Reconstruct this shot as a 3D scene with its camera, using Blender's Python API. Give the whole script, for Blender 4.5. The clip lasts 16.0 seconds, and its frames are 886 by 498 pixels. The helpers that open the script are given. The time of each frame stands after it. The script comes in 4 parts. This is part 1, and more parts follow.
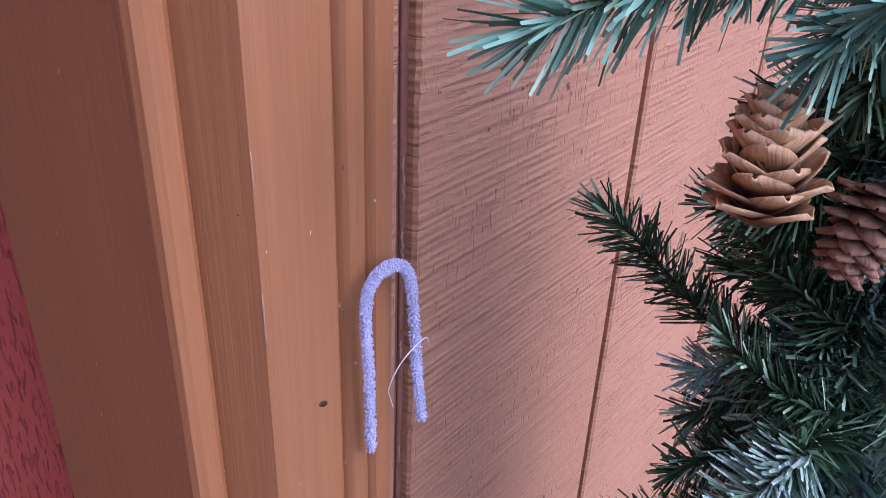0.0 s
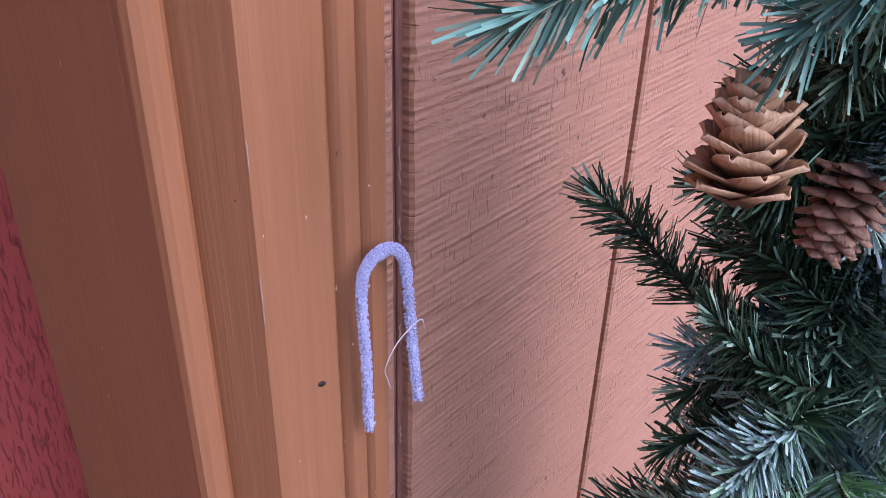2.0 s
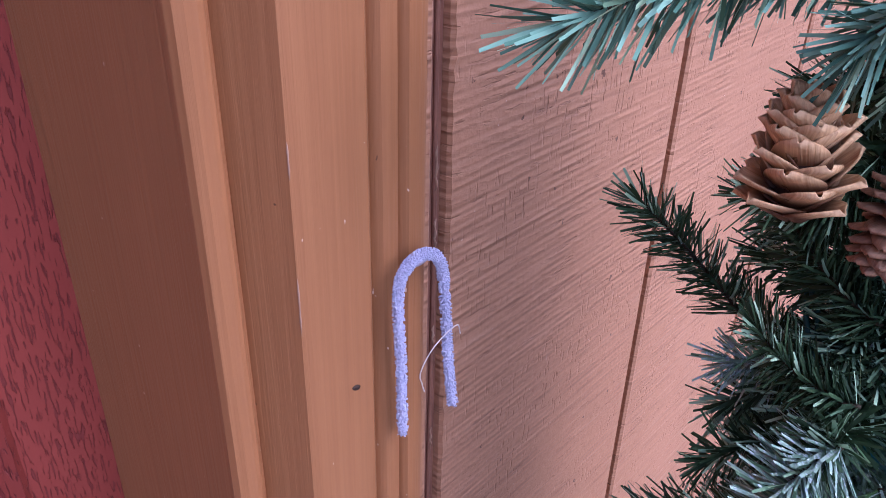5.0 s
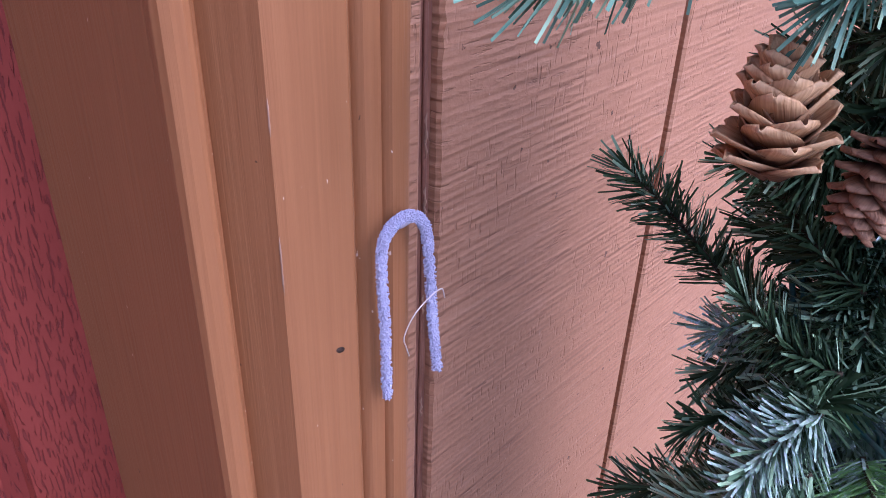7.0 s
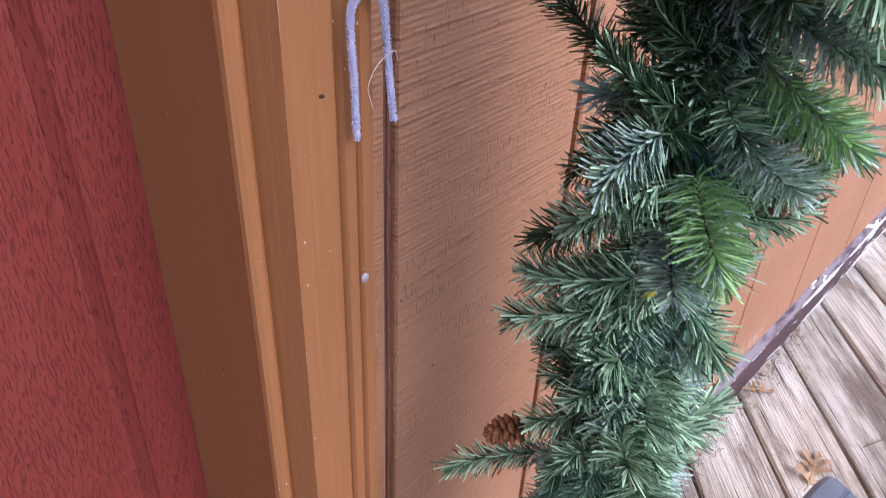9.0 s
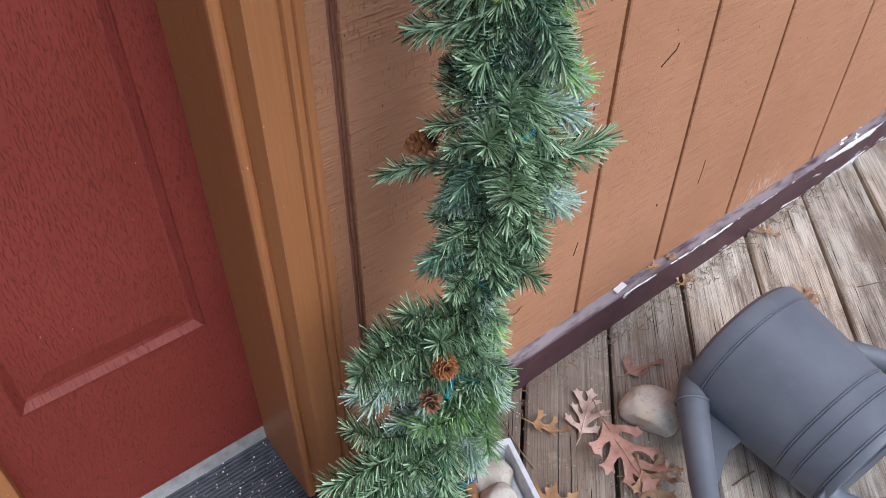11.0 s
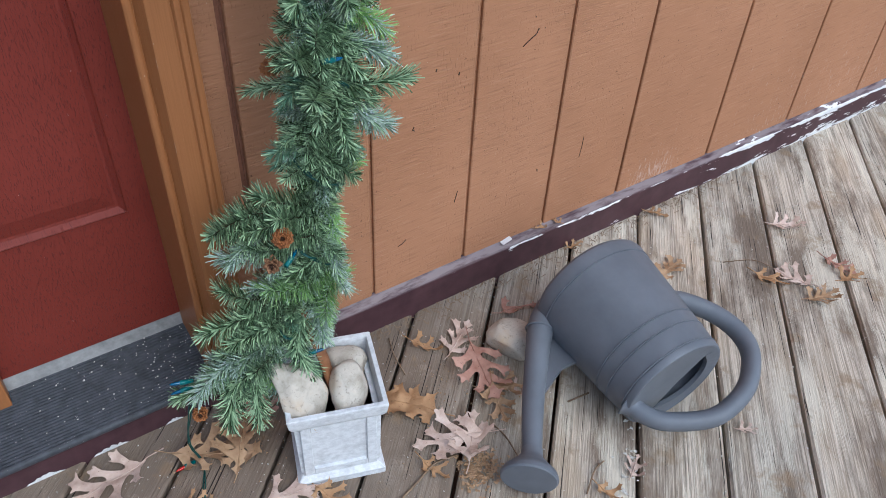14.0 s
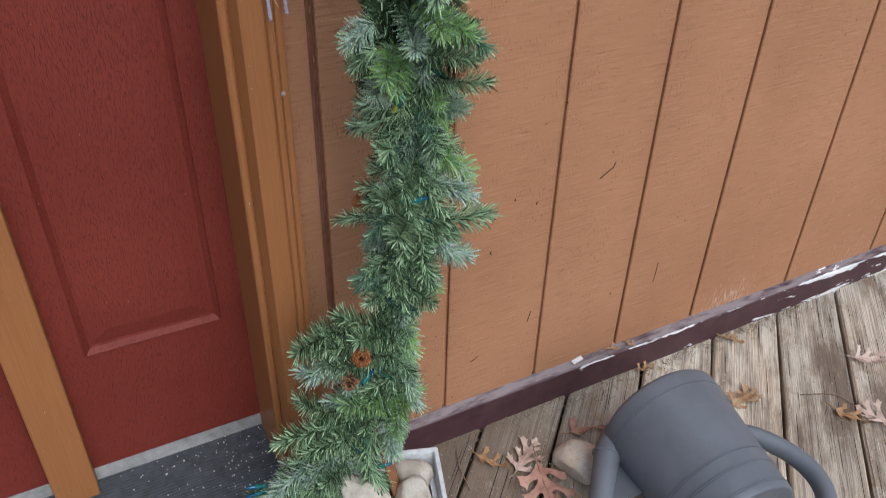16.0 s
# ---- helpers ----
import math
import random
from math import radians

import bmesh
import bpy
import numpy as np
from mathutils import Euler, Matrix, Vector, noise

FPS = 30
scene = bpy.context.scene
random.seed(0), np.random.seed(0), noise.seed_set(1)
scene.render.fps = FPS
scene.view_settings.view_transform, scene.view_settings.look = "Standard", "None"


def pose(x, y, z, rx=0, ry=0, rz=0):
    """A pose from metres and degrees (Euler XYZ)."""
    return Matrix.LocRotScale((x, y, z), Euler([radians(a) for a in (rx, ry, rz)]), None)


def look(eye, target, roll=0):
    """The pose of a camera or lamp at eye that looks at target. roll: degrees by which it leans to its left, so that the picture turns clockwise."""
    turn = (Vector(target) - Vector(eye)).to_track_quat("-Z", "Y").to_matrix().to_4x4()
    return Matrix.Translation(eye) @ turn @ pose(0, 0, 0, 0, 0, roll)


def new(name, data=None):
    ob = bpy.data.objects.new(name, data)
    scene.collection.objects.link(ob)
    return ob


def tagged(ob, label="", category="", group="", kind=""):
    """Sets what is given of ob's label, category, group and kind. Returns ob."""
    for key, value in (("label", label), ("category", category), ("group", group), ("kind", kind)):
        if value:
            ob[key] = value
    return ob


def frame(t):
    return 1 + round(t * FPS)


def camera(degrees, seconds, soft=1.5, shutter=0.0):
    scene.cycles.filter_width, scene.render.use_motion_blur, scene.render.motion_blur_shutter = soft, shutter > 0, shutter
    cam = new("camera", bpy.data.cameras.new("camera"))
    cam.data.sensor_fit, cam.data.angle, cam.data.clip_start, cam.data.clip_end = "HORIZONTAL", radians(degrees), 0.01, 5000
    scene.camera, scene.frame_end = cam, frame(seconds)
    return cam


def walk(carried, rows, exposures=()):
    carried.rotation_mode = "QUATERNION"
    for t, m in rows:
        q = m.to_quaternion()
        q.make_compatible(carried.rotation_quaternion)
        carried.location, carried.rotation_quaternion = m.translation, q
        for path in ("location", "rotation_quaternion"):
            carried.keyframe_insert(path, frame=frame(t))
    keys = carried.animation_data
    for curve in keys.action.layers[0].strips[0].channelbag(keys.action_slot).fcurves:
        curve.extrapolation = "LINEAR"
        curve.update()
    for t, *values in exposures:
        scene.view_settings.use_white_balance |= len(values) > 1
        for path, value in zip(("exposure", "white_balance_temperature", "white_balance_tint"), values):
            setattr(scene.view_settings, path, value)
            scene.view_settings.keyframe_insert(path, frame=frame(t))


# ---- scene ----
cam = camera(59.8, 16.0, soft=0.55, shutter=0.15)
PATH = [
    (0, (0.1916, -0.2179, 1.0648), (-0.8210, 1.0354, 0.2274), 2.40),
    (0.5, (0.1916, -0.2170, 1.0666), (-0.8228, 1.0363, 0.2283), 2.20),
    (1, (0.1953, -0.2170, 1.0657), (-0.8173, 1.0317, 0.2201), 2.00),
    (1.5, (0.1989, -0.2151, 1.0639), (-0.8147, 1.0281, 0.2129), 1.80),
    (2, (0.1998, -0.2197, 1.0666), (-0.8200, 1.0117, 0.2038), 1.60),
    (2.5, (0.1980, -0.2251, 1.0739), (-0.8337, 0.9945, 0.2093), 1.50),
    (3, (0.1989, -0.2269, 1.0729), (-0.8391, 0.9845, 0.2047), 1.50),
    (3.5, (0.1971, -0.2269, 1.0729), (-0.8509, 0.9718, 0.1993), 1.60),
    (4, (0.1934, -0.2233, 1.0711), (-0.8619, 0.9673, 0.1938), 1.60),
    (6.5, (0.1989, -0.2170, 1.0657), (-0.8664, 0.9500, 0.1702), 1.70),
    (7, (0.2034, -0.2161, 1.0621), (-0.8636, 0.9419, 0.1576), 1.90),
    (7.5, (0.2116, -0.2151, 1.0621), (-0.8582, 0.9391, 0.1548), 2.70),
    (8, (0.2289, -0.2324, 1.0639), (-0.8446, 0.9146, 0.1529), 2.90),
    (8.5, (0.2643, -0.2633, 1.0584), (-0.7964, 0.8792, 0.1257), 2.90),
    (9, (0.3097, -0.2969, 1.0475), (-0.6929, 0.8156, 0.0204), 2.70),
    (9.5, (0.3696, -0.3324, 1.0430), (-0.5712, 0.7611, -0.0605), 2.50),
    (9.7, (0.3985, -0.3357, 1.0411), (-0.5344, 0.7239, -0.1135), 1.20),
    (11.8, (0.6717, -0.3216, 1.0188), (-0.4626, 0.5014, -0.2526), 1.50),
    (12, (0.7133, -0.3510, 1.0236), (-0.4030, 0.5033, -0.2431), 2.30),
    (12.5, (0.7927, -0.3926, 1.0472), (-0.2791, 0.5279, -0.2119), 4.60),
    (13, (0.8240, -0.3784, 1.0737), (-0.2526, 0.5534, -0.1722), 4.80),
    (13.5, (0.8675, -0.3358, 1.0794), (-0.2308, 0.5752, -0.1627), 4.40),
    (14, (0.9025, -0.3018, 1.0870), (-0.2545, 0.5421, -0.1495), 3.10),
    (14.5, (0.9157, -0.2961, 1.0888), (-0.2838, 0.4966, -0.1400), 3.10),
    (15, (0.9119, -0.2970, 1.0898), (-0.3027, 0.4777, -0.1362), 3.30),
    (15.5, (0.9053, -0.2980, 1.1059), (-0.3500, 0.4522, -0.0937), 2.70),
    (15.9, (0.9091, -0.3112, 1.1409), (-0.4352, 0.4446, 0.0445), 2.00),
    (16, (0.9129, -0.3065, 1.1598), (-0.4588, 0.4408, 0.0918), 1.60),
]
walk(cam, [(t, look(eye, target, roll)) for t, eye, target, roll in PATH],
     [(0, 0.78, 4800, 31), (7.8, 0.80, 4800, 32), (8.5, 0.98, 5000, 27), (9.0, 0.70, 5300, 19), (9.7, 0.48, 5450, 14), (11.8, 0.12, 5650, 8), (12.5, 0.02, 5700, 6), (13.5, 0.06, 5450, 5), (14.5, 0.03, 5350, 5), (16, -0.03, 5800, 6)])

# ---- light ----
world = bpy.data.worlds.new("overcast_sky")
scene.world = world
world.use_nodes = True
wn = world.node_tree.nodes
sky = wn.new("ShaderNodeTexSky")
sky.sky_type = "NISHITA"
sky.sun_disc = False
sky.sun_elevation = radians(48)
sky.sun_rotation = radians(84)
sky.air_density, sky.dust_density, sky.ozone_density = 1.0, 4.0, 1.0
wn["Background"].inputs["Strength"].default_value = 0.15
world.node_tree.links.new(sky.outputs[0], wn["Background"].inputs["Color"])
sun = new("sun", bpy.data.lights.new("sun", "SUN"))
sun.data.energy, sun.data.angle, sun.data.color = 1.5, radians(60), (0.93, 0.98, 1.0)
sun.matrix_world = look((3.6, 0.5, 3.8), (0, 0.2, 0))


# ---- materials ----
class Mat:
    """A small wrapper to build node materials."""

    def __init__(self, name, rough=0.7, spec=0.3):
        self.m = bpy.data.materials.new(name)
        self.m.use_nodes = True
        self.t = self.m.node_tree
        self.b = self.t.nodes["Principled BSDF"]
        self.b.inputs["Roughness"].default_value = rough
        self.b.inputs["Specular IOR Level"].default_value = spec

    def node(self, kind, **values):
        n = self.t.nodes.new(kind)
        for k, v in values.items():
            n.inputs[k].default_value = v
        return n

    def link(self, a, b):
        self.t.links.new(a, b)

    def coords(self, scale=(1, 1, 1), turn=(0, 0, 0), vary=False):
        c = self.node("ShaderNodeTexCoord")
        out = c.outputs["Object"]
        if vary:
            info = self.node("ShaderNodeObjectInfo")
            mul = self.node("ShaderNodeVectorMath")
            mul.operation = "MULTIPLY_ADD"
            comb = self.node("ShaderNodeCombineXYZ")
            for i in range(3):
                self.link(info.outputs["Random"], comb.inputs[i])
            mul.inputs[1].default_value = (37.0, 19.0, 53.0)
            self.link(comb.outputs[0], mul.inputs[0])
            self.link(out, mul.inputs[2])
            out = mul.outputs[0]
        rot = self.node("ShaderNodeMapping")
        rot.inputs["Rotation"].default_value = turn
        self.link(out, rot.inputs["Vector"])
        sc = self.node("ShaderNodeMapping", Scale=scale)
        self.link(rot.outputs[0], sc.inputs["Vector"])
        return sc.outputs[0]

    def noise(self, vec, scale, detail=4.0, rough=0.55, warp=0.0):
        n = self.node("ShaderNodeTexNoise", Scale=scale, Detail=detail, Roughness=rough, Distortion=warp)
        if vec is not None:
            self.link(vec, n.inputs["Vector"])
        return n.outputs["Fac"]

    def ramp(self, fac, stops):
        r = self.node("ShaderNodeValToRGB")
        e = r.color_ramp.elements
        while len(e) < len(stops):
            e.new(0.5)
        for el, (p, c) in zip(e, stops):
            el.position = p
            el.color = (*c, 1) if len(c) == 3 else c
        self.link(fac, r.inputs[0])
        return r.outputs["Color"]

    def grey(self, fac, lo, hi):
        m = self.node("ShaderNodeMapRange")
        m.inputs["From Min"].default_value, m.inputs["From Max"].default_value = lo, hi
        self.link(fac, m.inputs["Value"])
        return m.outputs[0]

    def math(self, op, a, b):
        m = self.node("ShaderNodeMath")
        m.operation = op
        for i, v in enumerate((a, b)):
            if isinstance(v, (int, float)):
                m.inputs[i].default_value = v
            else:
                self.link(v, m.inputs[i])
        return m.outputs[0]

    def mix(self, fac, a, b, mode="MIX"):
        m = self.node("ShaderNodeMix")
        m.data_type, m.blend_type = "RGBA", mode
        ins = [s for s in m.inputs if s.enabled]
        for sock, v in zip(ins, (fac, a, b)):
            if isinstance(v, (int, float)):
                sock.default_value = v
            elif isinstance(v, tuple):
                sock.default_value = (*v, 1)
            else:
                self.link(v, sock)
        return [o for o in m.outputs if o.enabled][0]

    def finish(self, color=None, rough=None, bump=None, dist=0.001, strength=1.0):
        if color is not None:
            if isinstance(color, tuple):
                self.b.inputs["Base Color"].default_value = (*color, 1)
            else:
                self.link(color, self.b.inputs["Base Color"])
        if rough is not None:
            self.link(rough, self.b.inputs["Roughness"])
        if bump is not None:
            n = self.node("ShaderNodeBump", Strength=strength, Distance=dist)
            self.link(bump, n.inputs["Height"])
            self.link(n.outputs[0], self.b.inputs["Normal"])
        return self.m


def siding_material():
    m = Mat("rough_sawn_siding_paint", 0.72, 0.28)
    tilt = (radians(-1.5), 0, 0)
    broad = m.noise(m.coords((1, 1, 1)), 3.0, 5)
    area = m.grey(m.noise(m.coords((1, 7, 4)), 1.0, 3), 0.34, 0.60)

    def bands(period, wobble):
        w = m.node("ShaderNodeTexWave", Scale=math.pi / (10 * period), Distortion=wobble, Detail=1.0)
        w.bands_direction = "Z"
        w.inputs["Detail Scale"].default_value = 0.3
        m.link(m.coords((1, 0.05, 1), tilt), w.inputs["Vector"])
        return w.outputs["Fac"]

    broken = m.grey(m.noise(m.coords((1, 30, 110), tilt), 1.0, 4, 0.65), 0.40, 0.62)
    saw = m.math("MULTIPLY", m.math("ADD", m.math("MULTIPLY", bands(0.0042, 1.2), 0.55), m.math("MULTIPLY", bands(0.0105, 1.6), 0.45)), m.math("ADD", m.math("MULTIPLY", broken, 0.8), 0.2))
    streak = m.noise(m.coords((1, 16, 250), tilt), 1.0, 1.5, 0.5)
    fuzz = m.noise(m.coords((1, 260, 260)), 1.0, 2, 0.6)
    tear = m.math("MULTIPLY", m.grey(m.noise(m.coords((1, 420, 80)), 1.0, 1.5, 0.5), 0.60, 0.68), m.grey(m.noise(m.coords((1, 9, 12)), 1.0, 3), 0.46, 0.60))
    gouge = m.math("MULTIPLY", m.grey(m.noise(m.coords((1, 30, 260), tilt), 1.0, 3, 0.6), 0.62, 0.67), area)
    col = m.ramp(broad, [(0.3, (0.335, 0.160, 0.081)), (0.7, (0.410, 0.202, 0.107))])
    col = m.mix(m.math("MULTIPLY", m.grey(streak, 0.44, 0.28), 0.30), col, (0.19, 0.085, 0.045))
    col = m.mix(m.math("MULTIPLY", m.math("MAXIMUM", tear, gouge), 0.30), col, (0.17, 0.075, 0.04))
    col = m.mix(m.math("MULTIPLY", m.grey(streak, 0.60, 0.72), 0.25), col, (0.50, 0.285, 0.175))
    speck = m.grey(m.noise(m.coords((1, 130, 120)), 1.0, 3), 0.700, 0.725)
    col = m.mix(m.math("MULTIPLY", speck, 0.8), col, (0.06, 0.026, 0.013))
    pale = m.grey(m.noise(m.coords((1, 380, 330)), 1.0, 2), 0.755, 0.77)
    col = m.mix(m.math("MULTIPLY", pale, 0.7), col, (0.68, 0.52, 0.42))
    c = m.node("ShaderNodeTexCoord")
    sep = m.node("ShaderNodeSeparateXYZ")
    m.link(c.outputs["Object"], sep.inputs[0])
    here = m.math("MULTIPLY", m.grey(m.math("ABSOLUTE", m.math("SUBTRACT", sep.outputs["Y"], 0.93), 0.0), 0.12, 0.04), m.grey(sep.outputs["Z"], 0.20, 0.10))
    here = m.math("MAXIMUM", here, m.math("MULTIPLY", m.math("MULTIPLY", m.grey(sep.outputs["Y"], 0.85, 1.35), m.grey(sep.outputs["Z"], 0.60, 0.08)), 0.55))
    rub = m.noise(m.coords((1, 150, 34)), 1.0, 4, 0.7)
    scratch = m.grey(m.math("ADD", rub, m.math("MULTIPLY", here, 0.22)), 0.68, 0.86)
    col = m.mix(m.math("MULTIPLY", scratch, 0.55), col, (0.60, 0.47, 0.40))
    h = m.math("ADD", m.math("ADD", m.math("MULTIPLY", saw, m.math("ADD", m.math("MULTIPLY", area, 0.75), 0.25)), m.math("MULTIPLY", streak, 0.55)),
               m.math("SUBTRACT", m.math("MULTIPLY", fuzz, 0.25), m.math("MULTIPLY", m.math("MAXIMUM", tear, gouge), 0.6)))
    return m.finish(col, None, h, 0.0010, 1.0)


def trim_material(name, a, b, rough=0.42):
    m = Mat(name, rough, 0.28)
    grain = m.noise(m.coords((480, 480, 9), vary=True), 1.0, 4, 0.65, 0.4)
    broad = m.noise(m.coords((9, 9, 2.0), vary=True), 1.0, 3)
    col = m.ramp(m.math("ADD", m.math("MULTIPLY", grain, 0.5), m.math("MULTIPLY", broad, 0.5)), [(0.34, a), (0.64, b)])
    spot = m.grey(m.noise(m.coords((330, 330, 180), vary=True), 1.0, 2), 0.755, 0.77)
    col = m.mix(m.math("MULTIPLY", spot, 0.8), col, (0.66, 0.5, 0.4))
    dark = m.grey(m.noise(m.coords((230, 230, 150), vary=True), 1.0, 2), 0.77, 0.785)
    col = m.mix(m.math("MULTIPLY", dark, 0.8), col, (0.06, 0.025, 0.012))
    return m.finish(col, None, m.math("ADD", grain, m.math("MULTIPLY", m.noise(m.coords((70, 70, 50), vary=True), 1.0, 3), 0.6)), 0.0004, 0.7)


def door_material():
    m = Mat("embossed_red_door_paint", 0.5, 0.22)
    v = m.coords((1, 900, 105))
    dash = m.noise(v, 1.0, 1.5, 0.5, 0.5)
    pit = m.grey(dash, 0.37, 0.43)
    broad = m.noise(m.coords(), 4.0, 4)
    col = m.ramp(broad, [(0.3, (0.158, 0.027, 0.018)), (0.7, (0.196, 0.036, 0.025))])
    col = m.mix(m.math("MULTIPLY", m.math("SUBTRACT", 1.0, pit), 0.5), col, (0.05, 0.008, 0.010))
    chip = m.grey(m.noise(m.coords((160, 200, 110)), 1.0, 2), 0.775, 0.79)
    col = m.mix(m.math("MULTIPLY", chip, 0.6), col, (0.5, 0.3, 0.28))
    return m.finish(col, None, m.math("ADD", pit, m.math("MULTIPLY", m.noise(m.coords((1, 500, 40)), 1.0, 2), 0.15)), 0.0008, 0.8)


def deck_material():
    m = Mat("weathered_deck_wood", 0.8, 0.25)
    turn = (0, 0, radians(45))
    v = m.coords((5, 330, 160), turn, vary=True)
    grain = m.noise(v, 1.0, 6, 0.65, 0.4)
    fine = m.noise(m.coords((26, 1500, 700), turn, vary=True), 1.0, 3, 0.6)
    broad = m.noise(m.coords((4.5, 22, 9), turn, vary=True), 1.0, 4, 0.6)
    col = m.ramp(grain, [(0.28, (0.12, 0.095, 0.076)), (0.42, (0.36, 0.305, 0.255)), (0.6, (0.68, 0.60, 0.53)), (0.8, (0.47, 0.38, 0.30))])
    col = m.mix(m.grey(broad, 0.46, 0.66), col, (0.40, 0.30, 0.21), "MIX")
    col2 = m.mix(0.55, col, m.ramp(grain, [(0.3, (0.13, 0.105, 0.085)), (0.65, (0.63, 0.54, 0.455))]))
    damp = m.grey(m.noise(m.coords((2.2, 9.0, 3), turn, vary=True), 1.0, 6, 0.7), 0.47, 0.60)
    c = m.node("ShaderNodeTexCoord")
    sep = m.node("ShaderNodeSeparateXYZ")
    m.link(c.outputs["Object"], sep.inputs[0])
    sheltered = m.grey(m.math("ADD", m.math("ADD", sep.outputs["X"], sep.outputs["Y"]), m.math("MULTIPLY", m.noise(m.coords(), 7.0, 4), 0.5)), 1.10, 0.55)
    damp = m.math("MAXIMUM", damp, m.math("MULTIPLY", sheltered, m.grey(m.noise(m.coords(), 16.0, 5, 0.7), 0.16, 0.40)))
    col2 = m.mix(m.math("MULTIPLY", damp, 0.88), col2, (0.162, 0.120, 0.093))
    worn = m.grey(m.math("ADD", m.math("MULTIPLY", m.noise(m.coords((3.2, 16, 4), turn, vary=True), 1.0, 4, 0.6), 0.7), m.math("MULTIPLY", fine, 0.3)), 0.515, 0.58)
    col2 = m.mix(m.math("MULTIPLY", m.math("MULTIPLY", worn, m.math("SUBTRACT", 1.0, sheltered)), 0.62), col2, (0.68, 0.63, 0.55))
    info = m.node("ShaderNodeObjectInfo")
    tint = m.ramp(info.outputs["Random"], [(0.0, (0.88, 0.880, 0.835)), (1.0, (1.24, 1.225, 1.14))])
    col2 = m.mix(1.0, col2, tint, "MULTIPLY")
    moss = m.grey(m.noise(m.coords((11, 11, 3)), 1.0, 5, 0.7), 0.56, 0.66)
    col2 = m.mix(m.math("MULTIPLY", moss, 0.65), col2, (0.27, 0.185, 0.108))
    spk = m.grey(m.noise(m.coords((140, 140, 3)), 1.0, 3), 0.68, 0.72)
    col2 = m.mix(m.math("MULTIPLY", spk, 0.6), col2, (0.62, 0.56, 0.48))
    crack = m.grey(m.noise(m.coords((4, 260, 120), turn, vary=True), 1.0, 3, 0.5, 0.3), 0.315, 0.335)
    col2 = m.mix(m.math("SUBTRACT", 1.0, crack), col2, (0.03, 0.022, 0.018))
    h = m.math("ADD", m.math("ADD", grain, m.math("MULTIPLY", fine, 0.35)), m.math("MULTIPLY", crack, 0.7))
    return m.finish(col2, None, h, 0.0022, 1.0)


def skirting_material():
    m = Mat("peeling_purple_brown_paint", 0.5, 0.35)
    c = m.node("ShaderNodeTexCoord")
    sep = m.node("ShaderNodeSeparateXYZ")
    m.link(c.outputs["Object"], sep.inputs[0])
    y, z = sep.outputs["Y"], sep.outputs["Z"]
    n = m.noise(m.coords((40, 20, 100)), 1.0, 5, 0.65)
    big = m.noise(m.coords((5, 6, 30)), 1.0, 3)
    far = m.grey(y, 0.95, 1.25)
    arris = m.math("MULTIPLY", m.math("MULTIPLY", m.grey(z, 0.054, 0.065), m.grey(z, 0.0700, 0.0670)), m.grey(y, 0.05, 0.55))
    foot = m.math("MULTIPLY", m.grey(z, 0.016, 0.004), m.grey(y, 0.2, 0.8))
    f = m.math("ADD", m.math("ADD", m.math("MULTIPLY", n, 0.55), m.math("MULTIPLY", big, 0.5)), m.math("ADD", m.math("MULTIPLY", far, 0.15), m.math("ADD", m.math("MULTIPLY", arris, 0.19), m.math("MULTIPLY", foot, 0.11))))
    peel = m.grey(f, 0.745, 0.755)
    base = m.ramp(m.noise(m.coords(), 30.0, 4), [(0.3, (0.048, 0.021, 0.026)), (0.7, (0.080, 0.038, 0.043))])
    dust = m.math("MULTIPLY", m.grey(z, 0.0662, 0.0690), m.grey(m.noise(m.coords((60, 14, 90)), 1.0, 4, 0.6), 0.36, 0.56))
    base = m.mix(m.math("MULTIPLY", m.math("MULTIPLY", dust, m.grey(y, -0.02, 0.15)), 0.8), base, (0.25, 0.205, 0.205))
    col = m.mix(peel, base, m.ramp(n, [(0.4, (0.62, 0.62, 0.62)), (0.7, (0.8, 0.79, 0.78))]))
    return m.finish(col, None, m.math("SUBTRACT", m.math("MULTIPLY", n, 0.3), peel), 0.0009, 0.7)


def plain_material(name, a, b, rough, scale=40.0, bump=0.0004, spec=0.3, stretch=(1, 1, 1), vary=True):
    m = Mat(name, rough, spec)
    n = m.noise(m.coords(stretch, vary=vary), scale, 5, 0.6)
    return m.finish(m.ramp(n, [(0.32, a), (0.68, b)]), None, n, bump, 0.7)


def mat_material():
    m = Mat("grey_ribbed_tread", 0.6, 0.4)
    n = m.noise(m.coords((1, 1, 1)), 60.0, 4, 0.6)
    col = m.ramp(n, [(0.3, (0.036, 0.038, 0.044)), (0.7, (0.072, 0.075, 0.085))])
    dirt = m.grey(m.noise(m.coords((1, 1, 1)), 330.0, 2), 0.73, 0.745)
    patch = m.grey(m.noise(m.coords((1, 1, 1)), 9.0, 2), 0.42, 0.55)
    col = m.mix(m.math("MULTIPLY", dirt, m.math("MULTIPLY", patch, 0.85)), col, (0.55, 0.53, 0.5))
    return m.finish(col, None, n, 0.0005, 0.6)


def planter_material():
    m = Mat("whitewashed_planter_wood", 0.6, 0.3)
    n = m.noise(m.coords((90, 90, 130)), 1.0, 5, 0.65)
    w = m.noise(m.coords(), 30.0, 5, 0.65)
    col = m.ramp(n, [(0.3, (0.50, 0.50, 0.51)), (0.6, (0.66, 0.665, 0.675))])
    col = m.mix(m.math("MULTIPLY", m.grey(w, 0.54, 0.70), 0.45), col, (0.36, 0.36, 0.37))
    return m.finish(col, None, n, 0.0005, 0.5)


